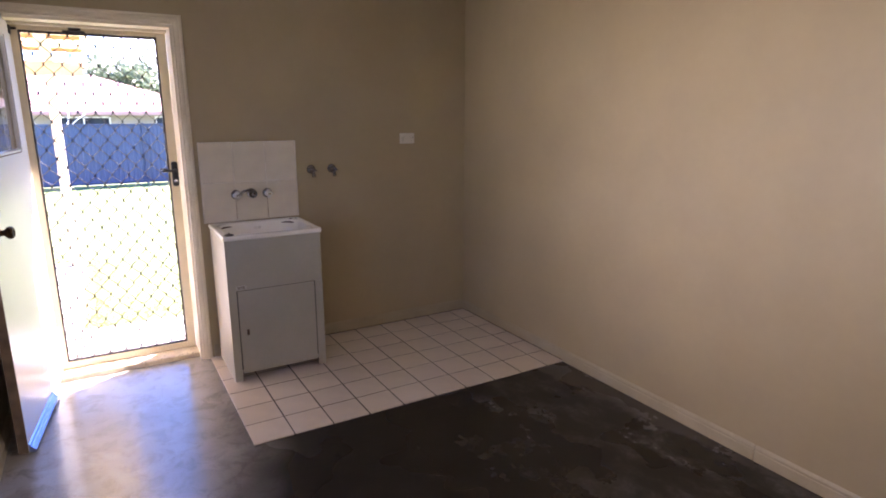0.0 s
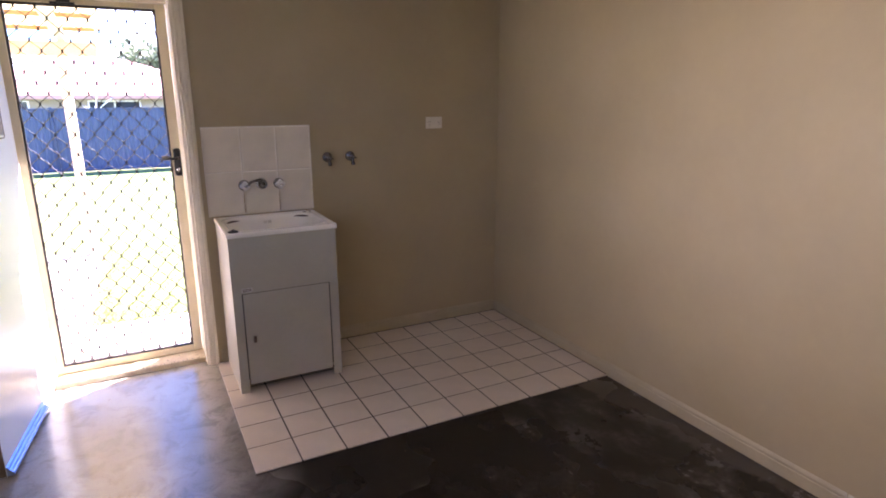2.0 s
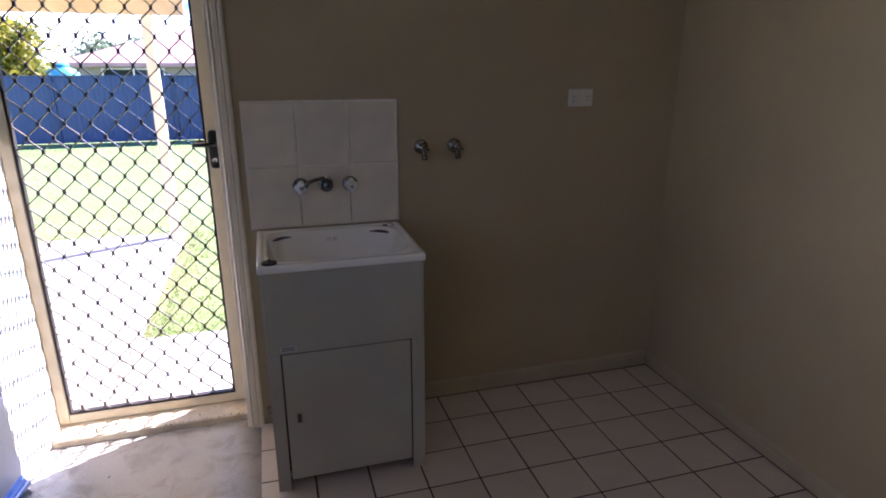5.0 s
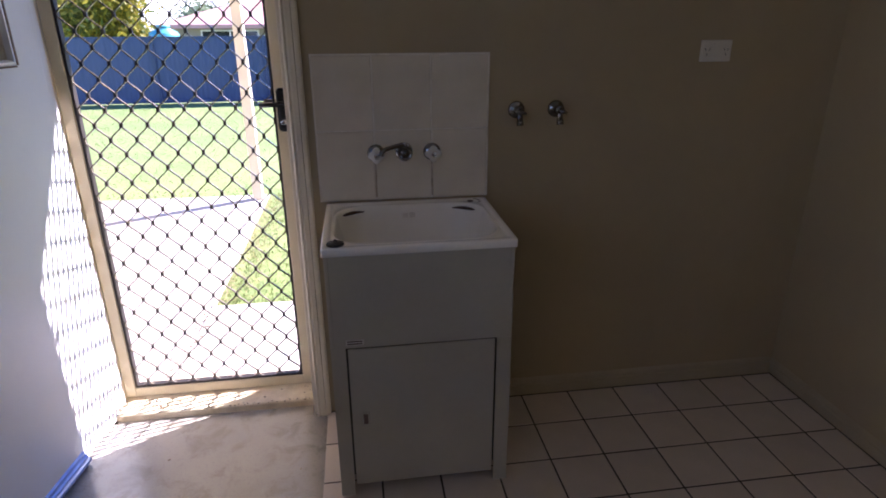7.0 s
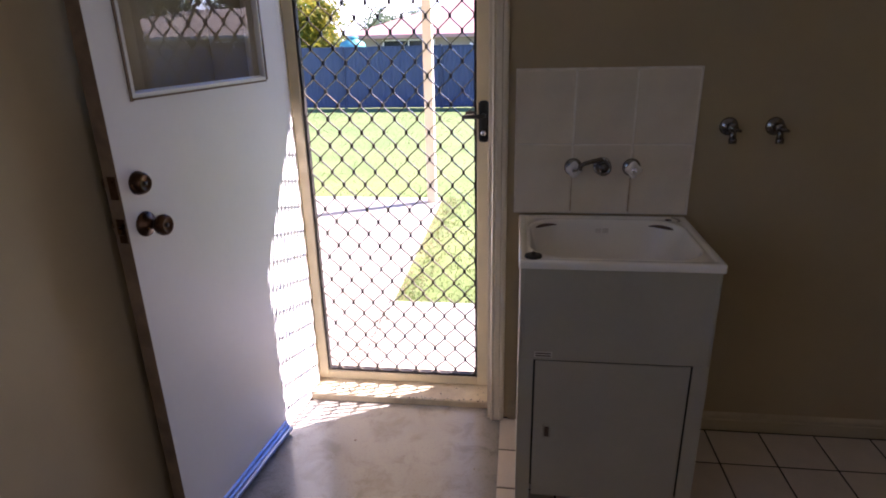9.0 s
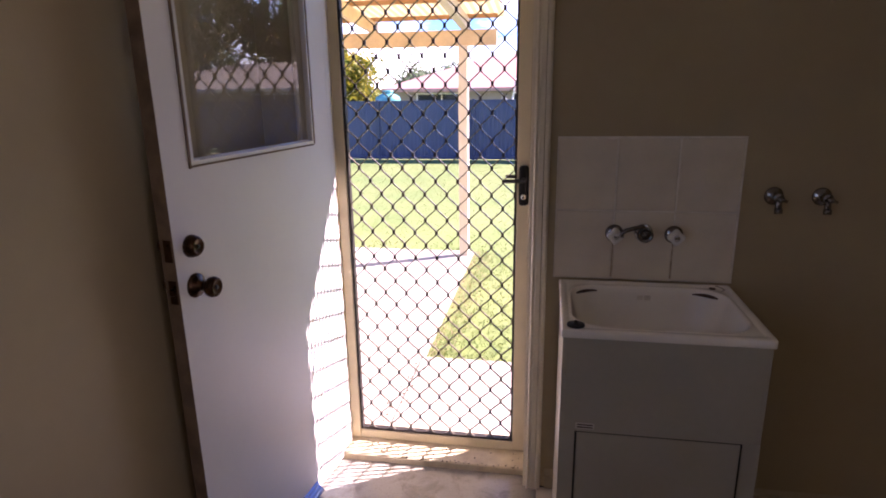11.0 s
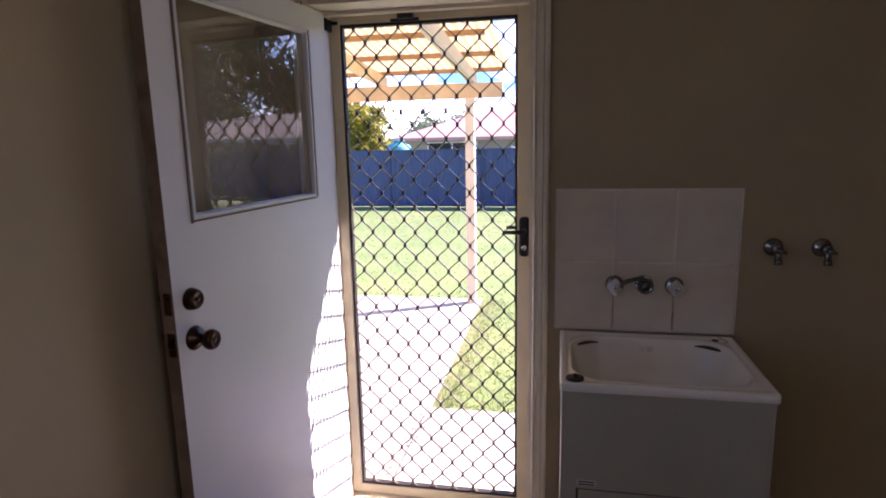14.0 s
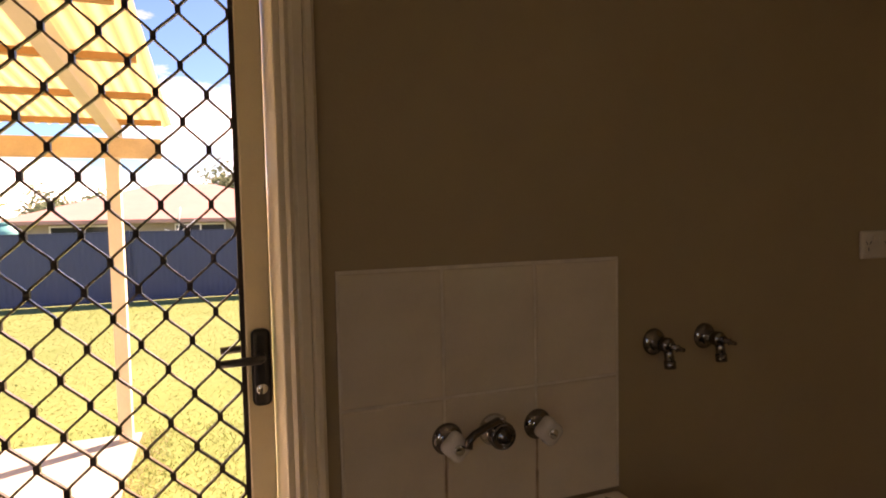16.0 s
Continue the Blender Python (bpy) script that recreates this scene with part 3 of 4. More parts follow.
def knob_set(z, kind):
    m = pose(LW - 0.062, 0, z, -90, 0, 0)
    if kind == "knob":
        k = part("door_knob", lathe([(0.034, 0), (0.034, 0.004), (0.030, 0.010), (0.018, 0.014), (0.013, 0.020), (0.013, 0.032), (0.018, 0.038), (0.026, 0.046), (0.0285, 0.056), (0.026, 0.066), (0.019, 0.070), (0.017, 0.067), (0.010, 0.066)], m), M_BRASS, leaf_door, "aged brass door knob")
        part("keyhole", lathe([(0.006, 0.066), (0.006, 0.0685)], m), M_BLACK, k)
    else:
        k = part("deadbolt", lathe([(0.031, 0), (0.031, 0.006), (0.027, 0.020), (0.022, 0.026), (0.018, 0.026), (0.016, 0.024)], m), M_BRASS, leaf_door, "aged brass deadbolt")
        part("keyhole", lathe([(0.005, 0.024), (0.005, 0.027)], m), M_BLACK, k)
    mb = pose(LW - 0.062, -LT, z, 90, 0, 0)
    part("back_knob", lathe([(0.032, 0), (0.032, 0.004), (0.014, 0.012), (0.014, 0.024), (0.026, 0.034), (0.026, 0.042), (0.018, 0.048)], mb), M_BRASS, leaf_door, "aged brass outer knob")


knob_set(1.055, "knob")
knob_set(1.165, "deadbolt")
part("latch_plate", one(LW + 0.001, LW + 0.003, -0.030, -0.006, 1.02, 1.085, 0.0008), M_BRASS, leaf_door, "brass latch plate")
part("latch", one(LW + 0.003, LW + 0.012, -0.024, -0.010, 1.045, 1.065, 0.002), M_BRASS, leaf_door)
part("bolt_plate", one(LW + 0.001, LW + 0.003, -0.030, -0.006, 1.135, 1.195, 0.0008), M_BRASS, leaf_door, "brass deadbolt plate")


def seal():
    bm = bmesh.new()
    prof = [(0.0, 0.014), (0.024, 0.014), (0.028, 0.020), (0.027, 0.028), (0.018, 0.031), (0.017, 0.038), (0.009, 0.042), (0.008, 0.052), (0.0, 0.056)]
    a = [bm.verts.new((0.29, y, z)) for y, z in prof]
    b = [bm.verts.new((LW - 0.004, y, z)) for y, z in prof]
    for i in range(len(prof) - 1):
        bm.faces.new((a[i], a[i + 1], b[i + 1], b[i]))
    bm.faces.new(a)
    bm.faces.new(list(reversed(b)))
    return bm


part("weather_seal", seal(), M_MILL, leaf_door, "aluminium weather seal strip")
for zz in (0.25, 1.05, 1.80):
    part("hinge", lathe([(0.006, 0), (0.006, 0.09)], pose(0.004, -LT - 0.007, zz), 10), M_MILL, leaf_door)

# ---- laundry things ----
TX0, TX1, TY0, TY1 = 0.458, 1.033, 3.135, 3.607
TZ = 0.893
cx, cy = (TX0 + TX1) / 2, (TY0 + TY1) / 2
unit = thing("laundry_tub", pose(cx, cy, 0.0095), "white laundry trough on a white metal cabinet against the wall", "laundry tub")
hx, hy = (TX1 - TX0) / 2, (TY1 - TY0) / 2
zt = TZ - 0.0095
bx, by = hx - 0.034, hy - 0.042
tub = part("trough", loft([
    rrect(0, 0, hx - 0.003, hy - 0.003, 0.006, zt - 0.026), rrect(0, 0, hx, hy, 0.008, zt - 0.024), rrect(0, 0, hx, hy, 0.008, zt - 0.005),
    rrect(0, 0, hx - 0.002, hy - 0.002, 0.008, zt - 0.001), rrect(0, 0, hx - 0.006, hy - 0.006, 0.009, zt), rrect(0, 0, hx - 0.020, hy - 0.020, 0.014, zt),
    rrect(0, 0, hx - 0.023, hy - 0.023, 0.016, zt - 0.004), rrect(0, -0.006, bx + 0.007, by + 0.005, 0.108, zt - 0.0065), rrect(0, -0.006, bx + 0.004, by + 0.003, 0.106, zt - 0.0015), rrect(0, -0.006, bx, by, 0.104, zt - 0.0015), rrect(0, -0.006, bx - 0.004, by - 0.004, 0.10, zt - 0.008),
    rrect(0, -0.006, bx - 0.008, by - 0.008, 0.097, zt - 0.024), rrect(0, -0.006, bx - 0.030, by - 0.026, 0.090, zt - 0.10), rrect(0, -0.006, bx - 0.052, by - 0.045, 0.080, zt - 0.155),
    rrect(0, -0.006, bx - 0.085, by - 0.075, 0.06, zt - 0.178), rrect(0, -0.006, 0.03, 0.03, 0.02, zt - 0.186)]), M_TUB, unit, "white enamelled trough with rounded bowl")
part("waste", lathe([(0.028, 0), (0.028, 0.003), (0.02, 0.003), (0.018, 0.001)], pose(0, -0.006, zt - 0.1855)), M_CHROME, tub, "chrome waste ring")


def soap_slot(sx):
    """Dark curved by-pass slot in a back corner of the bowl."""
    pts = []
    for i in range(7):
        f = i / 6
        pts.append((sx * (bx - 0.012 - 0.085 * f), by - 0.062 + 0.048 * math.sin(f * math.pi / 2), zt - 0.021 + 0.002 * math.sin(f * math.pi)))
    return tube(pts, [0.002, 0.004, 0.0055, 0.006, 0.005, 0.0035, 0.0015], 8)


part("overflow_slot", soap_slot(-1), M_RUST, tub, "dark curved overflow slot")
part("overflow_slot", soap_slot(1), M_RUST, tub, "dark curved overflow slot")
part("plug", lathe([(0.024, 0), (0.026, 0.003), (0.025, 0.007), (0.019, 0.009), (0.006, 0.009), (0.005, 0.016), (0.003, 0.018)], pose(-hx + 0.042, -hy + 0.034, zt - 0.0015)), M_SLOT, unit, "black rubber plug")
part("drain_cap", lathe([(0.011, 0), (0.011, 0.003), (0.006, 0.004)], pose(hx - 0.062, hy - 0.034, zt - 0.0065)), M_RUST, tub)
part("maker_badge", boxes((-0.022, -0.004, hy - 0.064, hy - 0.0585, zt - 0.046, zt - 0.030), (0.002, 0.022, hy - 0.064, hy - 0.0585, zt - 0.046, zt - 0.030)), M_WGROUT, tub)
part("tap_hole_clip", tube([(hx - 0.048, hy - 0.022, zt + 0.001), (hx - 0.035, hy - 0.045, zt + 0.002), (hx - 0.030, hy - 0.062, zt + 0.001), (hx - 0.042, hy - 0.070, zt - 0.001)], 0.002, 8), M_CHROME, tub)
# cabinet
ax0, ax1 = -hx + 0.006, hx - 0.008
ay0, ay1 = -hy + 0.006, hy - 0.01
dz0, dz1 = 0.044, 0.555
dx0, dx1 = ax0 + 0.051, ax1 - 0.053
zc = zt - 0.026
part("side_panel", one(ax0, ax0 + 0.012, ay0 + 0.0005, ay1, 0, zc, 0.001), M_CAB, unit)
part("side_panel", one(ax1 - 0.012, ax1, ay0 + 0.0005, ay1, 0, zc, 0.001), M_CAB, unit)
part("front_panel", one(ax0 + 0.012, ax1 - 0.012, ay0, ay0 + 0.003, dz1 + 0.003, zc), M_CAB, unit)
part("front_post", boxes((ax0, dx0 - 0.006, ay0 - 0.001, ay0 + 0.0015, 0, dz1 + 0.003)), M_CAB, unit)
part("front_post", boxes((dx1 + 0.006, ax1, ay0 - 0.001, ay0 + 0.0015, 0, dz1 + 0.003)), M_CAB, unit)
# dark boards paint the shade under the door and in its gaps
part("toe_shade", one(ax0 + 0.012, ax1 - 0.012, ay0 + 0.16, ay0 + 0.172, 0, dz0 + 0.02), M_CABSHADE, unit, "dark recessed board painting the shade under the cabinet door")
part("gap_shade", one(ax0 + 0.012, ax1 - 0.012, ay0 + 0.022, ay0 + 0.028, dz0 + 0.02, dz1 + 0.05), M_CABSHADE, unit)
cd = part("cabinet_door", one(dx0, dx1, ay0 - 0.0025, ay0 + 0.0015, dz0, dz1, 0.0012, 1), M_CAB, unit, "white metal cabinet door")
part("finger_pull", boxes((dx0 + 0.032, dx0 + 0.056, ay0 - 0.006, ay0 - 0.002, 0.278, 0.328), bevel=0.002), M_CAB, cd)
part("finger_slot", boxes((dx0 + 0.036, dx0 + 0.050, ay0 - 0.0075, ay0 - 0.006, 0.284, 0.320)), M_RUST, cd, "dark finger pull slot")
badge = part("badge", boxes((dx0 - 0.004, dx0 + 0.050, ay0 - 0.0015, ay0 - 0.0001, 0.568, 0.586)), M_PLASTIC, unit, "small maker's label")
part("badge_print", boxes((dx0, dx0 + 0.046, ay0 - 0.0022, ay0 - 0.0016, 0.571, 0.575), (dx0, dx0 + 0.046, ay0 - 0.0022, ay0 - 0.0016, 0.579, 0.583)), M_RUST, badge)

# splashback
SB_X0, SB_Z0, SB_Z1 = 0.441, 0.897, 1.394
splash = thing("tiled_splashback", pose(SB_X0, YN, SB_Z0), "six cream glazed wall tiles behind the trough", "splashback")
part("grout_bed", one(-0.003, 0.600, -0.0078, -0.0005, 0.0, SB_Z1 - SB_Z0 + 0.003), M_WGROUT, splash, "pale grout bed")
TW, TH = 0.1955, 0.2445
tile_me = finish(one(0, TW - 0.0015, -0.011, -0.004, 0, TH - 0.001, 0.003, 2), "tile", M_WTILE)
for r in range(2):
    for c in range(3):
        t = new("tile", tile_me)
        t.parent = splash
        t.location = (c * 0.1995, 0, 0.001 + r * 0.249)


for gx0 in (0.1962, 0.3957):
    bm = bmesh.new()
    rr = random.Random(int(gx0 * 1000))
    for k in range(12):
        w = 0.0052 * (1 - 0.03 * k) * rr.uniform(0.7, 1.1)
        box(bm, gx0 + 0.0008 - w / 2, gx0 + 0.0008 + w / 2, -0.0104, -0.0078, 0.010 + k * 0.0105, 0.0205 + k * 0.0105)
    part("rust_stain", bm, M_RUN, splash, "brown rust run in the grout below a tap")


# taps over the trough
def tap_handle(x):
    t = thing("tap", facing_room(x, YN - 0.011, 1.066), "chrome wall tap with clear acrylic handle over the trough", "tap", "trough taps")
    part("flange", lathe([(0.031, 0), (0.031, 0.002), (0.027, 0.008), (0.020, 0.012), (0.014, 0.013), (0.014, 0.028)]), M_DIMCHROME, t)
    bm = bmesh.new()
    rings = []
    n = 32
    for r, h, amp in ((0.015, 0.026, 0.0), (0.021, 0.030, 0.10), (0.025, 0.036, 0.13), (0.0255, 0.048, 0.13), (0.022, 0.058, 0.10), (0.014, 0.061, 0.0)):
        rings.append([(r * (1 + amp * math.cos(4 * a)) * math.cos(a), r * (1 + amp * math.cos(4 * a)) * math.sin(a), h) for a in (math.tau * i / n for i in range(n))])
    h = part("handle", loft(rings, bm), M_ACRYLIC, t, "clear acrylic handle")
    part("button", lathe([(0.010, 0.060), (0.010, 0.063), (0.007, 0.0645)]), M_CHROME, h)
    return t


tap_handle(0.641)
tap_handle(0.838)
sp = thing("tap_spout", facing_room(0.739, YN - 0.011, 1.070), "chrome swivel spout turned aside over the trough", "spout", "trough taps")
part("flange", lathe([(0.032, 0), (0.032, 0.002), (0.028, 0.009), (0.018, 0.013), (0.016, 0.018), (0.016, 0.030)]), M_CHROME, sp)
part("body", lathe([(0.020, 0.022), (0.026, 0.026), (0.027, 0.040), (0.025, 0.047), (0.021, 0.048), (0.019, 0.045), (0.010, 0.046), (0.008, 0.052)]), M_DARKCHROME, sp, "dark chrome spout body")
part("cap_nut", lathe([(0.008, 0), (0.009, 0.002), (0.009, 0.008), (0.006, 0.011)], pose(0, 0.026, 0.036, -90, 0, 0)), M_CHROME, sp)
part("spout", tube([(0.0, 0.010, 0.036), (-0.001, 0.024, 0.037), (-0.010, 0.030, 0.040), (-0.040, 0.025, 0.050), (-0.068, 0.019, 0.060), (-0.080, 0.011, 0.064), (-0.083, -0.002, 0.066)], [0.009, 0.009, 0.008, 0.0075, 0.0075, 0.008, 0.0085]), M_DARKCHROME, sp, "dark chrome spout pipe")


# washing machine cocks
def cock(x):
    t = thing("washing_machine_tap", facing_room(x, YN, 1.203), "chrome washing machine tap on the cream wall", "tap", "machine taps")
    part("flange", lathe([(0.030, 0), (0.030, 0.002), (0.026, 0.008), (0.017, 0.012), (0.013, 0.014), (0.013, 0.030)]), M_DIMCHROME, t)
    part("body", lathe([(0.013, 0.026), (0.016, 0.030), (0.017, 0.046), (0.013, 0.052)]), M_DIMCHROME, t)
    part("outlet", tube([(0, 0.0, 0.042), (0.002, -0.020, 0.045), (0.003, -0.040, 0.047)], [0.010, 0.010, 0.011]), M_DIMCHROME, t)
    part("hose_thread", tube([(0.003, -0.034, 0.0465), (0.0035, -0.050, 0.048)], 0.0125), M_DIMCHROME, t)
    part("handle", tube([(0, 0, 0.050), (0, 0, 0.062), (0.004, -0.002, 0.070)], [0.008, 0.008, 0.009]), M_DIMCHROME, t)
    part("lever", tube([(-0.010, 0.003, 0.064), (0.004, -0.002, 0.068), (0.018, -0.007, 0.074)], [0.005, 0.0065, 0.004]), M_DIMCHROME, t)


cock(1.142)
cock(1.287)

# power point
gpo = thing("power_point", facing_room(1.868, YN, 1.393), "white double power point on the cream wall", "power outlet")
part("plate", one(-0.0585, 0.0585, -0.037, 0.037, 0, 0.010, 0.004, 2), M_PLASTIC, gpo)
for sx in (-1, 1):
    sw = part("switch", one(sx * 0.013 - 0.006, sx * 0.013 + 0.006, 0.008, 0.024, 0.009, 0.0135, 0.001), M_PLASTIC, gpo)
    so = part("socket", one(sx * 0.036 - 0.017, sx * 0.036 + 0.017, -0.022, 0.020, 0.0095, 0.0112, 0.0006), M_PLASTIC, gpo)
    for dx, dy, ang in ((-0.007, 0.005, 30), (0.007, 0.005, -30), (0, -0.012, 0)):
        bm = one(-0.001, 0.001, -0.0045, 0.0045, 0.0112, 0.0118)
        bmesh.ops.transform(bm, matrix=pose(sx * 0.036 + dx, dy, 0, 0, 0, ang), verts=bm.verts[:])
        part("slot", bm, M_SLOT, so)

# ---- yard ----
GZ = -0.10
bm = bmesh.new()
box(bm, -400, 400, 3.9, 900, GZ - 0.6, GZ - 0.02)
box(bm, -400, 400, -300, 3.9, GZ - 0.6, GZ - 0.02)
structure("ground", bm, M_LAWN, "sunlit back lawn with dry patches", "lawn")
structure("pavement", boxes((-5.5, -0.358, 3.72, 4.94, GZ - 0.1, GZ), (-0.346, 6.0, 3.72, 4.94, GZ - 0.1, GZ), (-5.5, -0.335, 4.943, 7.52, GZ - 0.1, GZ)), M_SLAB, "pale concrete patio slabs", "paving")


def fence_panel(x0, x1, y):
    t = thing("fence_panel", pose(x0, y, GZ), "blue ribbed steel fence panel", "fence", "back fence")
    bm = bmesh.new()
    n = int((x1 - x0) / 0.10)
    w = (x1 - x0) / n
    pts = []
    for i in range(n):
        pts += [(i * w, 0), (i * w + 0.014, -0.004), (i * w + w * 0.5, -0.004), (i * w + w * 0.5 + 0.014, 0)]
    pts.append((x1 - x0, 0))
    for a, b in zip(pts, pts[1:]):
        bm.faces.new([bm.verts.new(p) for p in ((a[0], a[1], 0.03), (b[0], b[1], 0.03), (b[0], b[1], 1.40), (a[0], a[1], 1.40))])
    part("infill_sheet", bm, M_FENCE, t)
    part("top_rail", one(0, x1 - x0, -0.03, 0.02, 1.39, 1.42, 0.004), M_FENCEPOST, t)
    part("bottom_rail", one(0, x1 - x0, -0.03, 0.02, 0.0, 0.06, 0.004), M_FENCEPOST, t)
    part("post", one(-0.03, 0.03, -0.045, 0.03, -0.02, 1.44, 0.004), M_FENCEPOST, t)


FY = 16.0
for i in range(-6, 12):
    fence_panel(-3.78 + 2.38 * i, -3.78 + 2.38 * (i + 1), FY)

# patio cover
BX = -0.42
cover = thing("patio_cover", pose(0, 0, GZ), "timber patio cover with amber corrugated roofing", "pergola")
part("post", one(BX - 0.045, BX + 0.045, 7.335, 7.425, 0, 2.06, 0.004), M_POST, cover, "cream painted timber post")
part("post", one(BX - 4.245, BX - 4.155, 7.335, 7.425, 0, 2.06, 0.004), M_POST, cover, "cream painted timber post")
part("beam", one(-5.6, -0.10, 7.36, 7.40, 2.055, 2.20, 0.003), M_PINE, cover, "honey coloured timber beam")
SL = 0.075


def sloped(x0, x1, y0, y1, zb, zt_):
    bm = bmesh.new()
    box(bm, x0, x1, y0, y1, 0, 1)
    for v in bm.verts:
        base = 2.20 + SL * (7.38 - v.co.y)
        v.co.z = base + (zb if v.co.z < 0.5 else zt_)
    return bm


for k in range(6):
    x = BX - 0.02 - 0.9 * k
    part("rafter", sloped(x, x + (0.07 if k == 0 else 0.045), 4.41, 7.55, 0.002, 0.11), M_RAFTER if k == 0 else M_PINE, cover, "painted rafter" if k == 0 else "")
for k in range(5):
    y = 4.55 + 0.72 * k
    part("purlin", sloped(-5.6, -0.10, y, y + 0.04, 0.112, 0.148), M_PINEDARK, cover, "dark timber purlin")
bm = bmesh.new()
xs = [-5.7 + 0.0127 * i for i in range(int(5.68 / 0.0127))]
rows = []
for y in (4.42, 7.68):
    rows.append([bm.verts.new((x, y, 2.20 + SL * (7.38 - y) + 0.158 + 0.008 * math.sin(math.tau * x / 0.0762))) for x in xs])
for i in range(len(xs) - 1):
    f = bm.faces.new((rows[0][i], rows[0][i + 1], rows[1][i + 1], rows[1][i]))
    f.smooth = True
part("roof_sheet", bm, M_SHEET, cover, "amber translucent corrugated sheet")


# things behind the fence
tank = thing("water_tank", pose(-4.2, 18.5, GZ - 0.02), "teal plastic water tank behind the fence", "water tank")
part("barrel", lathe([(0.34, 0), (0.36, 0.02), (0.36, 1.45), (0.33, 1.52), (0.16, 1.60), (0.15, 1.64), (0.02, 1.65)]), M_TEAL, tank)
part("lid", lathe([(0.17, 1.63), (0.17, 1.67), (0.14, 1.69)]), M_TEAL, tank)
airer = thing("clothes_airer", pose(-0.62, 18.6, GZ - 0.02), "white folded clothes hoist behind the fence", "clothes hoist")
part("mast", tube([(0, 0, 0), (0, 0, 1.45)], 0.022), M_LEAF, airer)
for ex, ez in ((-0.5, 1.30), (0.08, 1.98), (0.42, 1.66), (-0.30, 1.44)):
    part("arm", tube([(0, 0, 1.30), (ex * 0.5, 0, (1.34 + ez) / 2), (ex, 0, ez)], 0.014, 8), M_LEAF, airer)


# neighbouring houses
def hip_house(name, x0, x1, y0, y1, zb, ze, zr, roofm, label, windows):
    t = thing(name, pose(0, 0, zb), label, "house")
    e = ze - zb
    part("wall", one(x0 + 0.5, x1 - 0.5, y0 + 0.5, y1 - 0.5, 0, e + 0.1), M_HOUSE, t)
    bm = bmesh.new()
    d = (y1 - y0) / 2
    lo = [bm.verts.new(p) for p in ((x0, y0, e), (x1, y0, e), (x1, y1, e), (x0, y1, e))]
    hi = [bm.verts.new((x0 + d, (y0 + y1) / 2, zr - zb)), bm.verts.new((x1 - d, (y0 + y1) / 2, zr - zb))]
    for f in ((lo[0], lo[1], hi[1], hi[0]), (lo[1], lo[2], hi[1]), (lo[2], lo[3], hi[0], hi[1]), (lo[3], lo[0], hi[0])):
        bm.faces.new(f)
    bm.faces.new(list(reversed(lo)))
    part("roof", bm, roofm, t)
    part("gutter", one(x0 - 0.08, x1 + 0.08, y0 - 0.12, y0, e - 0.14, e + 0.02, 0.01), M_PINKROOF if roofm is M_PINKROOF else M_FASCIA, t)
    for wx, ww in windows:
        w = part("window", one(wx, wx + ww, y0 + 0.46, y0 + 0.51, e - 1.4, e - 0.25), M_DARKGLASS, t)
        part("frame", boxes((wx - 0.06, wx, y0 + 0.44, y0 + 0.5, e - 1.46, e - 0.19), (wx + ww, wx + ww + 0.06, y0 + 0.44, y0 + 0.5, e - 1.46, e - 0.19), (wx, wx + ww, y0 + 0.44, y0 + 0.5, e - 0.25, e - 0.19), (wx + ww / 2 - 0.03, wx + ww / 2 + 0.03, y0 + 0.44, y0 + 0.5, e - 1.4, e - 0.25)), M_LEAF, w)
    return t


hip_house("house", -7.2, 5.2, 28.0, 38.0, -1.0, 1.62, 3.3, M_PINKROOF, "single storey house with a faded pink hip roof", ((-5.5, 2.2), (-1.2, 1.8), (2.4, 1.8)))
hip_house("house", 6.5, 25.0, 21.0, 31.0, -1.2, 1.72, 2.95, M_BROWNROOF, "single storey house with a brown tiled hip roof", ((9.6, 1.6), (13.0, 2.2), (18.5, 1.8)))


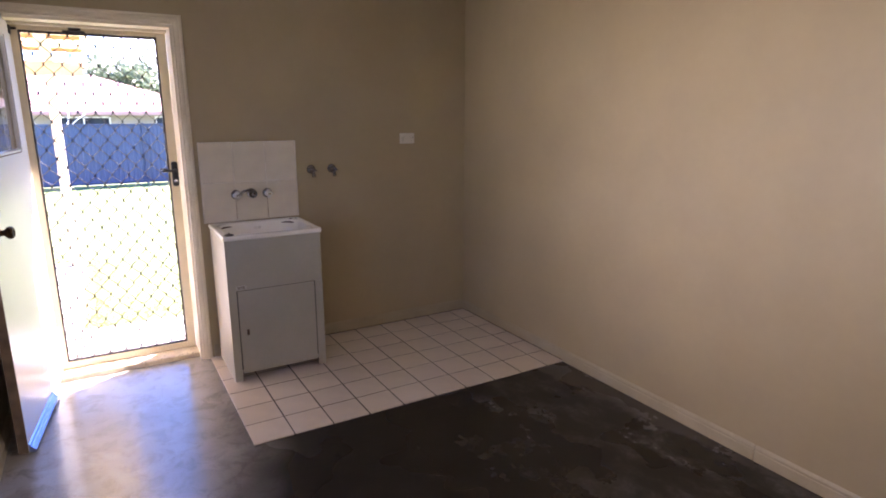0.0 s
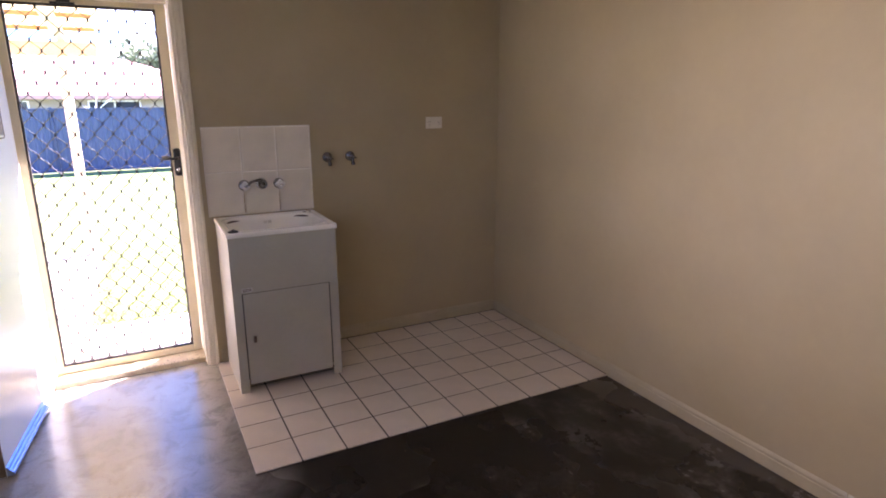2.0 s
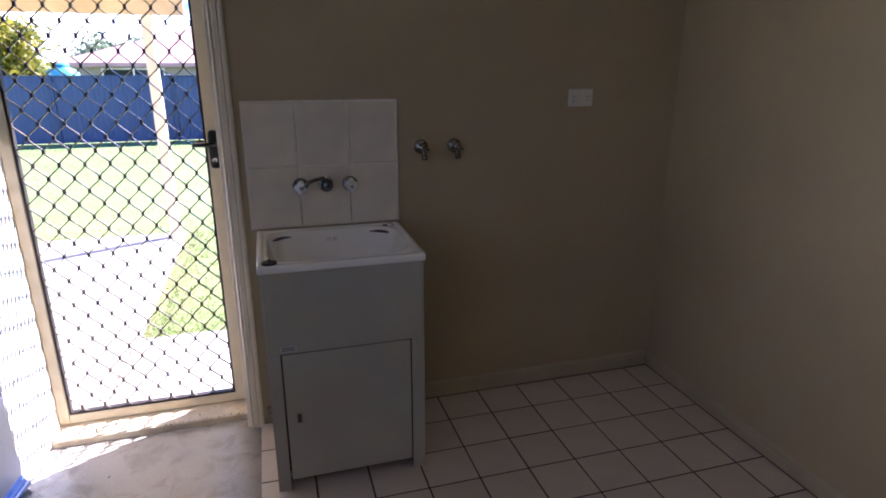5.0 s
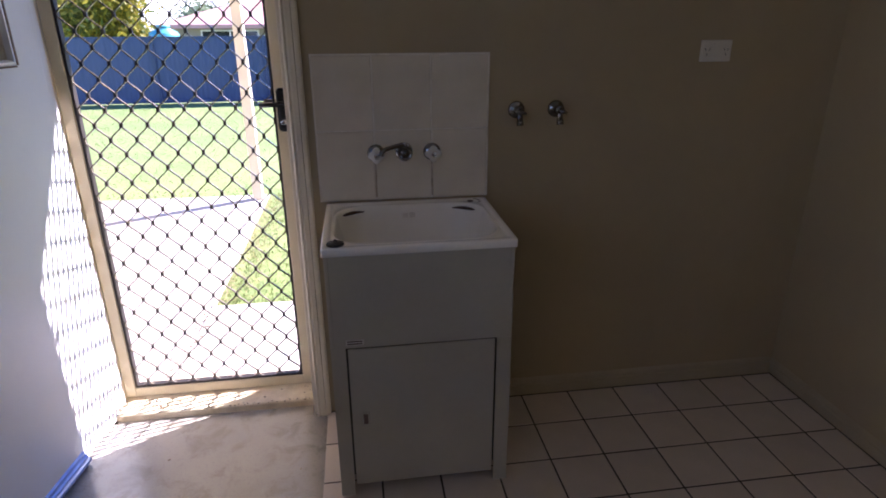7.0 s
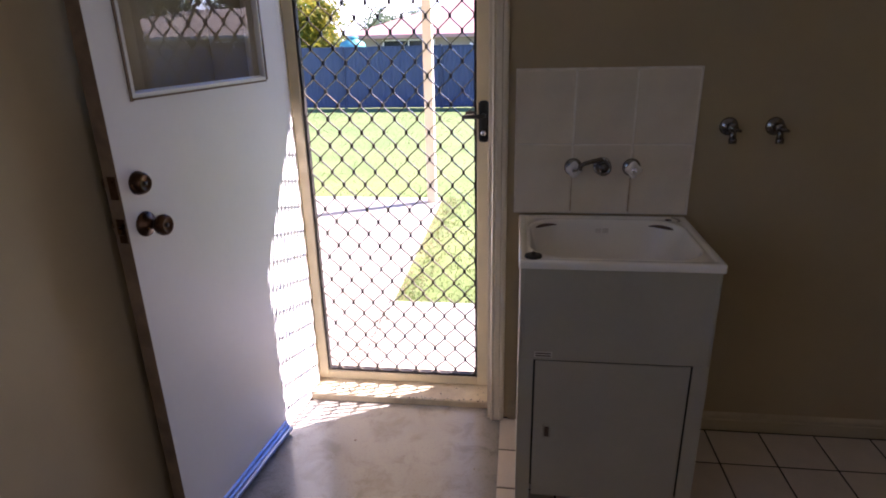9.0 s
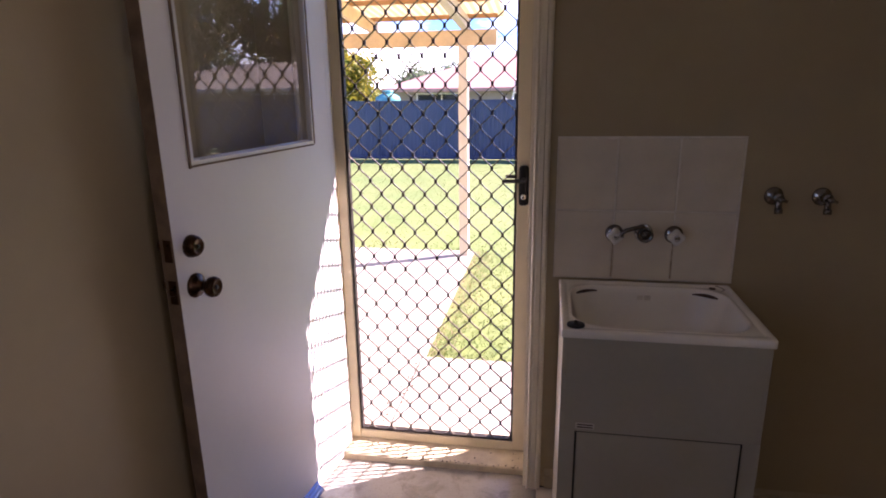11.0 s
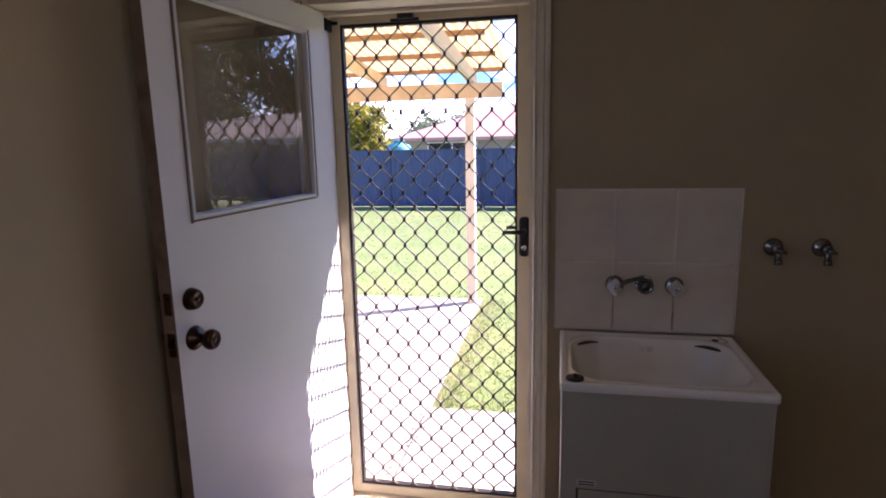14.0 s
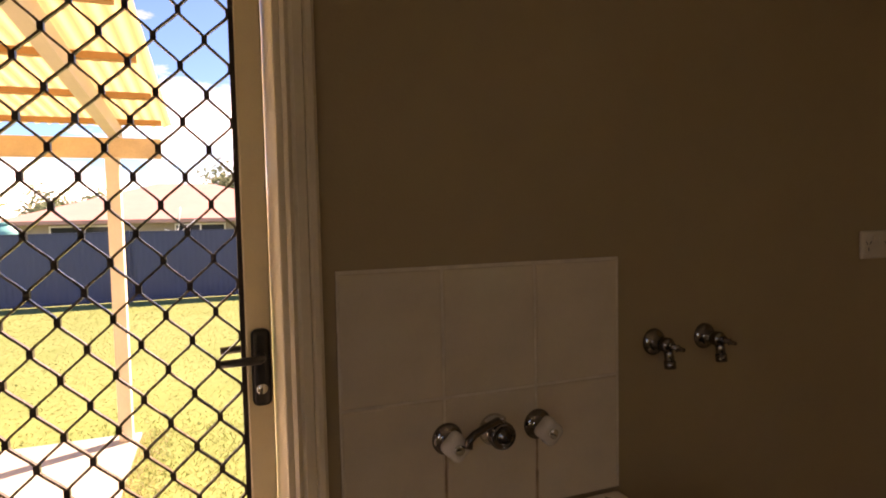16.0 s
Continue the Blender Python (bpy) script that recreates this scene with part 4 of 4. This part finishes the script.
# trees
def tree(x, y, zb, height, spread, leaves, seed, label, lm, leaf_size=0.16, trunk_r=0.16, low=0.55):
    rnd = random.Random(seed)
    t = thing("tree", pose(x, y, zb), label, "tree")
    bm = bmesh.new()
    tips = []
    top = Vector((rnd.uniform(-0.2, 0.2), rnd.uniform(-0.2, 0.2), height * 0.5))
    tube([(0, 0, -0.1), tuple(top * 0.5), tuple(top)], [trunk_r, trunk_r * 0.75, trunk_r * 0.55], 10, bm)
    for i in range(11):
        a = math.tau * i / 11 + rnd.uniform(-0.3, 0.3)
        base = top * rnd.uniform(0.55, 1.0)
        end = Vector((math.cos(a) * spread * rnd.uniform(0.45, 0.95), math.sin(a) * spread * rnd.uniform(0.45, 0.95), height * rnd.uniform(low, 0.98)))
        mid = base.lerp(end, 0.5) + Vector((0, 0, 0.08 * height))
        tube([tuple(base), tuple(mid), tuple(end)], [trunk_r * 0.4, trunk_r * 0.22, trunk_r * 0.06], 6, bm)
        tips += [end, mid.lerp(end, 0.5), mid]
    part("trunk", bm, M_BARK, t)
    vs, fs = [], []
    for i in range(leaves):
        c = rnd.choice(tips)
        r = spread * 0.30
        p = c + Vector((rnd.gauss(0, r * 0.6), rnd.gauss(0, r * 0.6), rnd.gauss(0, r * 0.45)))
        u = Vector((rnd.uniform(-1, 1), rnd.uniform(-1, 1), rnd.uniform(-1, 0.4))).normalized()
        v = u.cross(Vector((rnd.uniform(-1, 1), rnd.uniform(-1, 1), rnd.uniform(-1, 1)))).normalized()
        s = leaf_size * rnd.uniform(0.6, 1.3)
        k = len(vs)
        vs += [p - u * s, p + v * s * 0.38, p + u * s, p - v * s * 0.38]
        fs.append((k, k + 1, k + 2, k + 3))
    me = bpy.data.meshes.new("crown")
    me.from_pydata([tuple(p) for p in vs], [], fs)
    me.materials.append(lm)
    c = new("crown", me)
    c.parent = t
    return t


tree(-6.75, 21.0, -0.4, 3.0, 1.55, 16000, 3, "golden green leafy tree behind the fence", M_GOLD, 0.10, 0.12)
tree(2.6, 50.0, -1.0, 6.2, 3.2, 4500, 4, "distant grey green gum tree", M_FARLEAVES, 0.24)
tree(-9.3, 52.0, -1.0, 4.6, 3.4, 5000, 5, "distant grey green gum tree", M_FARLEAVES, 0.24)
tree(10.0, 33.5, -0.6, 7.0, 3.2, 4500, 7, "dense gum tree behind the brown roofed house", M_LEAVES, 0.22)
tree(18.5, 34.5, -0.6, 7.4, 3.4, 4500, 8, "dense gum tree behind the brown roofed house", M_LEAVES, 0.22)

for x, y, h, sd in ((15.0, 36.0, 8.0, 11), (22.5, 37.0, 10.5, 12), (30.0, 34.0, 13.0, 13), (36.0, 33.0, 13.5, 14)):
    tree(x, y, -0.6, h, 3.0 + 0.2 * h, 8000, sd, "tall dense gum tree behind the brown roofed house", M_LEAVES, 0.30, 0.3, 0.2)

# grass
rg = np.random.default_rng(5)
N = 60000
gx = rg.uniform(-5.5, 2.2, N)
gy = 4.95 + (11.0) * rg.uniform(0, 1, N) ** 1.7
keep = ~((gx < -0.33) & (gy < 7.54))
gx, gy = gx[keep], gy[keep]
K = len(gx)
ang = rg.uniform(0, math.tau, K)
hgt = rg.uniform(0.004, 0.016, K) + np.where(gy < 7.9, rg.uniform(0.002, 0.012, K), 0)
wid = rg.uniform(0.003, 0.006, K) * (1 + (gy - 5) * 0.12)
lean = rg.normal(0, 0.02, (K, 2))
V = np.zeros((K, 3, 3))
V[:, 0] = np.stack([gx - np.cos(ang) * wid, gy - np.sin(ang) * wid, np.full(K, GZ - 0.022)], 1)
V[:, 1] = np.stack([gx + np.cos(ang) * wid, gy + np.sin(ang) * wid, np.full(K, GZ - 0.022)], 1)
V[:, 2] = np.stack([gx + lean[:, 0], gy + lean[:, 1], GZ - 0.02 + hgt], 1)
me = bpy.data.meshes.new("grass")
me.from_pydata(V.reshape(-1, 3).tolist(), [], np.arange(K * 3).reshape(-1, 3).tolist())
me.materials.append(M_GRASS)
tagged(new("grass", me), "short sunlit lawn grass with dry edges", "grass", kind="stuff")

def tufts(name, n, x0, x1, y0, y1, h0, h1, material, label, seed):
    """Loose blades standing on the lawn."""
    g = np.random.default_rng(seed)
    x, y = x0 + (x1 - x0) * g.uniform(0, 1, n) ** 1.8, g.uniform(y0, y1, n)
    a, w, hh = g.uniform(0, math.tau, n), g.uniform(0.002, 0.005, n), g.uniform(h0, h1, n)
    ln = g.normal(0, 0.025, (n, 2))
    p = np.zeros((n, 3, 3))
    p[:, 0] = np.stack([x - np.cos(a) * w, y - np.sin(a) * w, np.full(n, GZ - 0.022)], 1)
    p[:, 1] = np.stack([x + np.cos(a) * w, y + np.sin(a) * w, np.full(n, GZ - 0.022)], 1)
    p[:, 2] = np.stack([x + ln[:, 0], y + ln[:, 1], GZ - 0.02 + hh], 1)
    m = bpy.data.meshes.new(name)
    m.from_pydata(p.reshape(-1, 3).tolist(), [], np.arange(n * 3).reshape(-1, 3).tolist())
    m.materials.append(material)
    tagged(new(name, m), label, "grass", kind="stuff")


tufts("dry_grass", 1100, -0.33, -0.12, 4.95, 7.6, 0.010, 0.035, M_STRAW, "dry straw coloured grass along the path edge", 21)
tufts("edge_grass", 3400, -0.25, 2.2, 4.95, 7.6, 0.010, 0.035, M_GREEN, "longer green grass beside the path", 22)


def specks(name, n, x0, x1, y0, y1, z, s0, s1, material, label, seed):
    rnd = random.Random(seed)
    bm = bmesh.new()
    for i in range(n):
        x, y, s = rnd.uniform(x0, x1), rnd.uniform(y0, y1), rnd.uniform(s0, s1)
        lathe([(s, 0), (s * 0.9, s * 0.35), (s * 0.35, s * 0.6)], pose(x, y, z, 0, 0, rnd.uniform(0, 360)) @ Matrix.Diagonal((rnd.uniform(0.6, 1.8), 1, 1, 1)), 6, bm)
    tagged(new(name, finish(bm, name, material)), label, "dirt", kind="stuff")


specks("joint_dirt", 70, -0.42, -0.29, 3.98, 4.93, GZ, 0.003, 0.009, M_RAWEDGE, "dirt and leaf scraps along the slab joint", 31)
specks("sill_lip_dirt", 46, -0.22, 0.33, 3.687, 3.70, 0.0295, 0.0015, 0.0045, M_RUST, "dark grime and flaked paint along the sill edge", 34)
specks("sill_dirt", 20, -0.36, 0.33, 3.72, 3.79, 0.033, 0.002, 0.006, M_RAWEDGE, "dirt crumbs on the door sill", 32)
specks("floor_dirt", 26, -0.35, 2.2, 1.2, 3.6, 0.0005, 0.0015, 0.004, M_RAWEDGE, "small dirt specks on the concrete floor", 33)

# ---- floor tiles ----
PITCH = 0.203
TFX0, TFY0 = 0.40, 2.40
field = structure("tile_floor", one(TFX0 + 0.001, XE - 0.0002, TFY0 + 0.001, YN - 0.0002, 0.0005, 0.0082), M_GROUT, "cream square floor tiles with dark grout in the wet corner", "floor tiles")
full = finish(one(0, PITCH - 0.006, 0, PITCH - 0.006, 0.002, 0.0095, 0.0015), "tile", M_TILE)
cut = finish(one(0, XE - 0.001 - (TFX0 + 9 * PITCH), 0, PITCH - 0.006, 0.002, 0.0095, 0.0015), "tile", M_TILE)
rt = random.Random(2)
for r in range(6):
    for c in range(10):
        t = new("tile", cut if c == 9 else full)
        t.parent = field
        t.location = (TFX0 + c * PITCH, TFY0 + r * PITCH, rt.uniform(-0.0004, 0.0004))
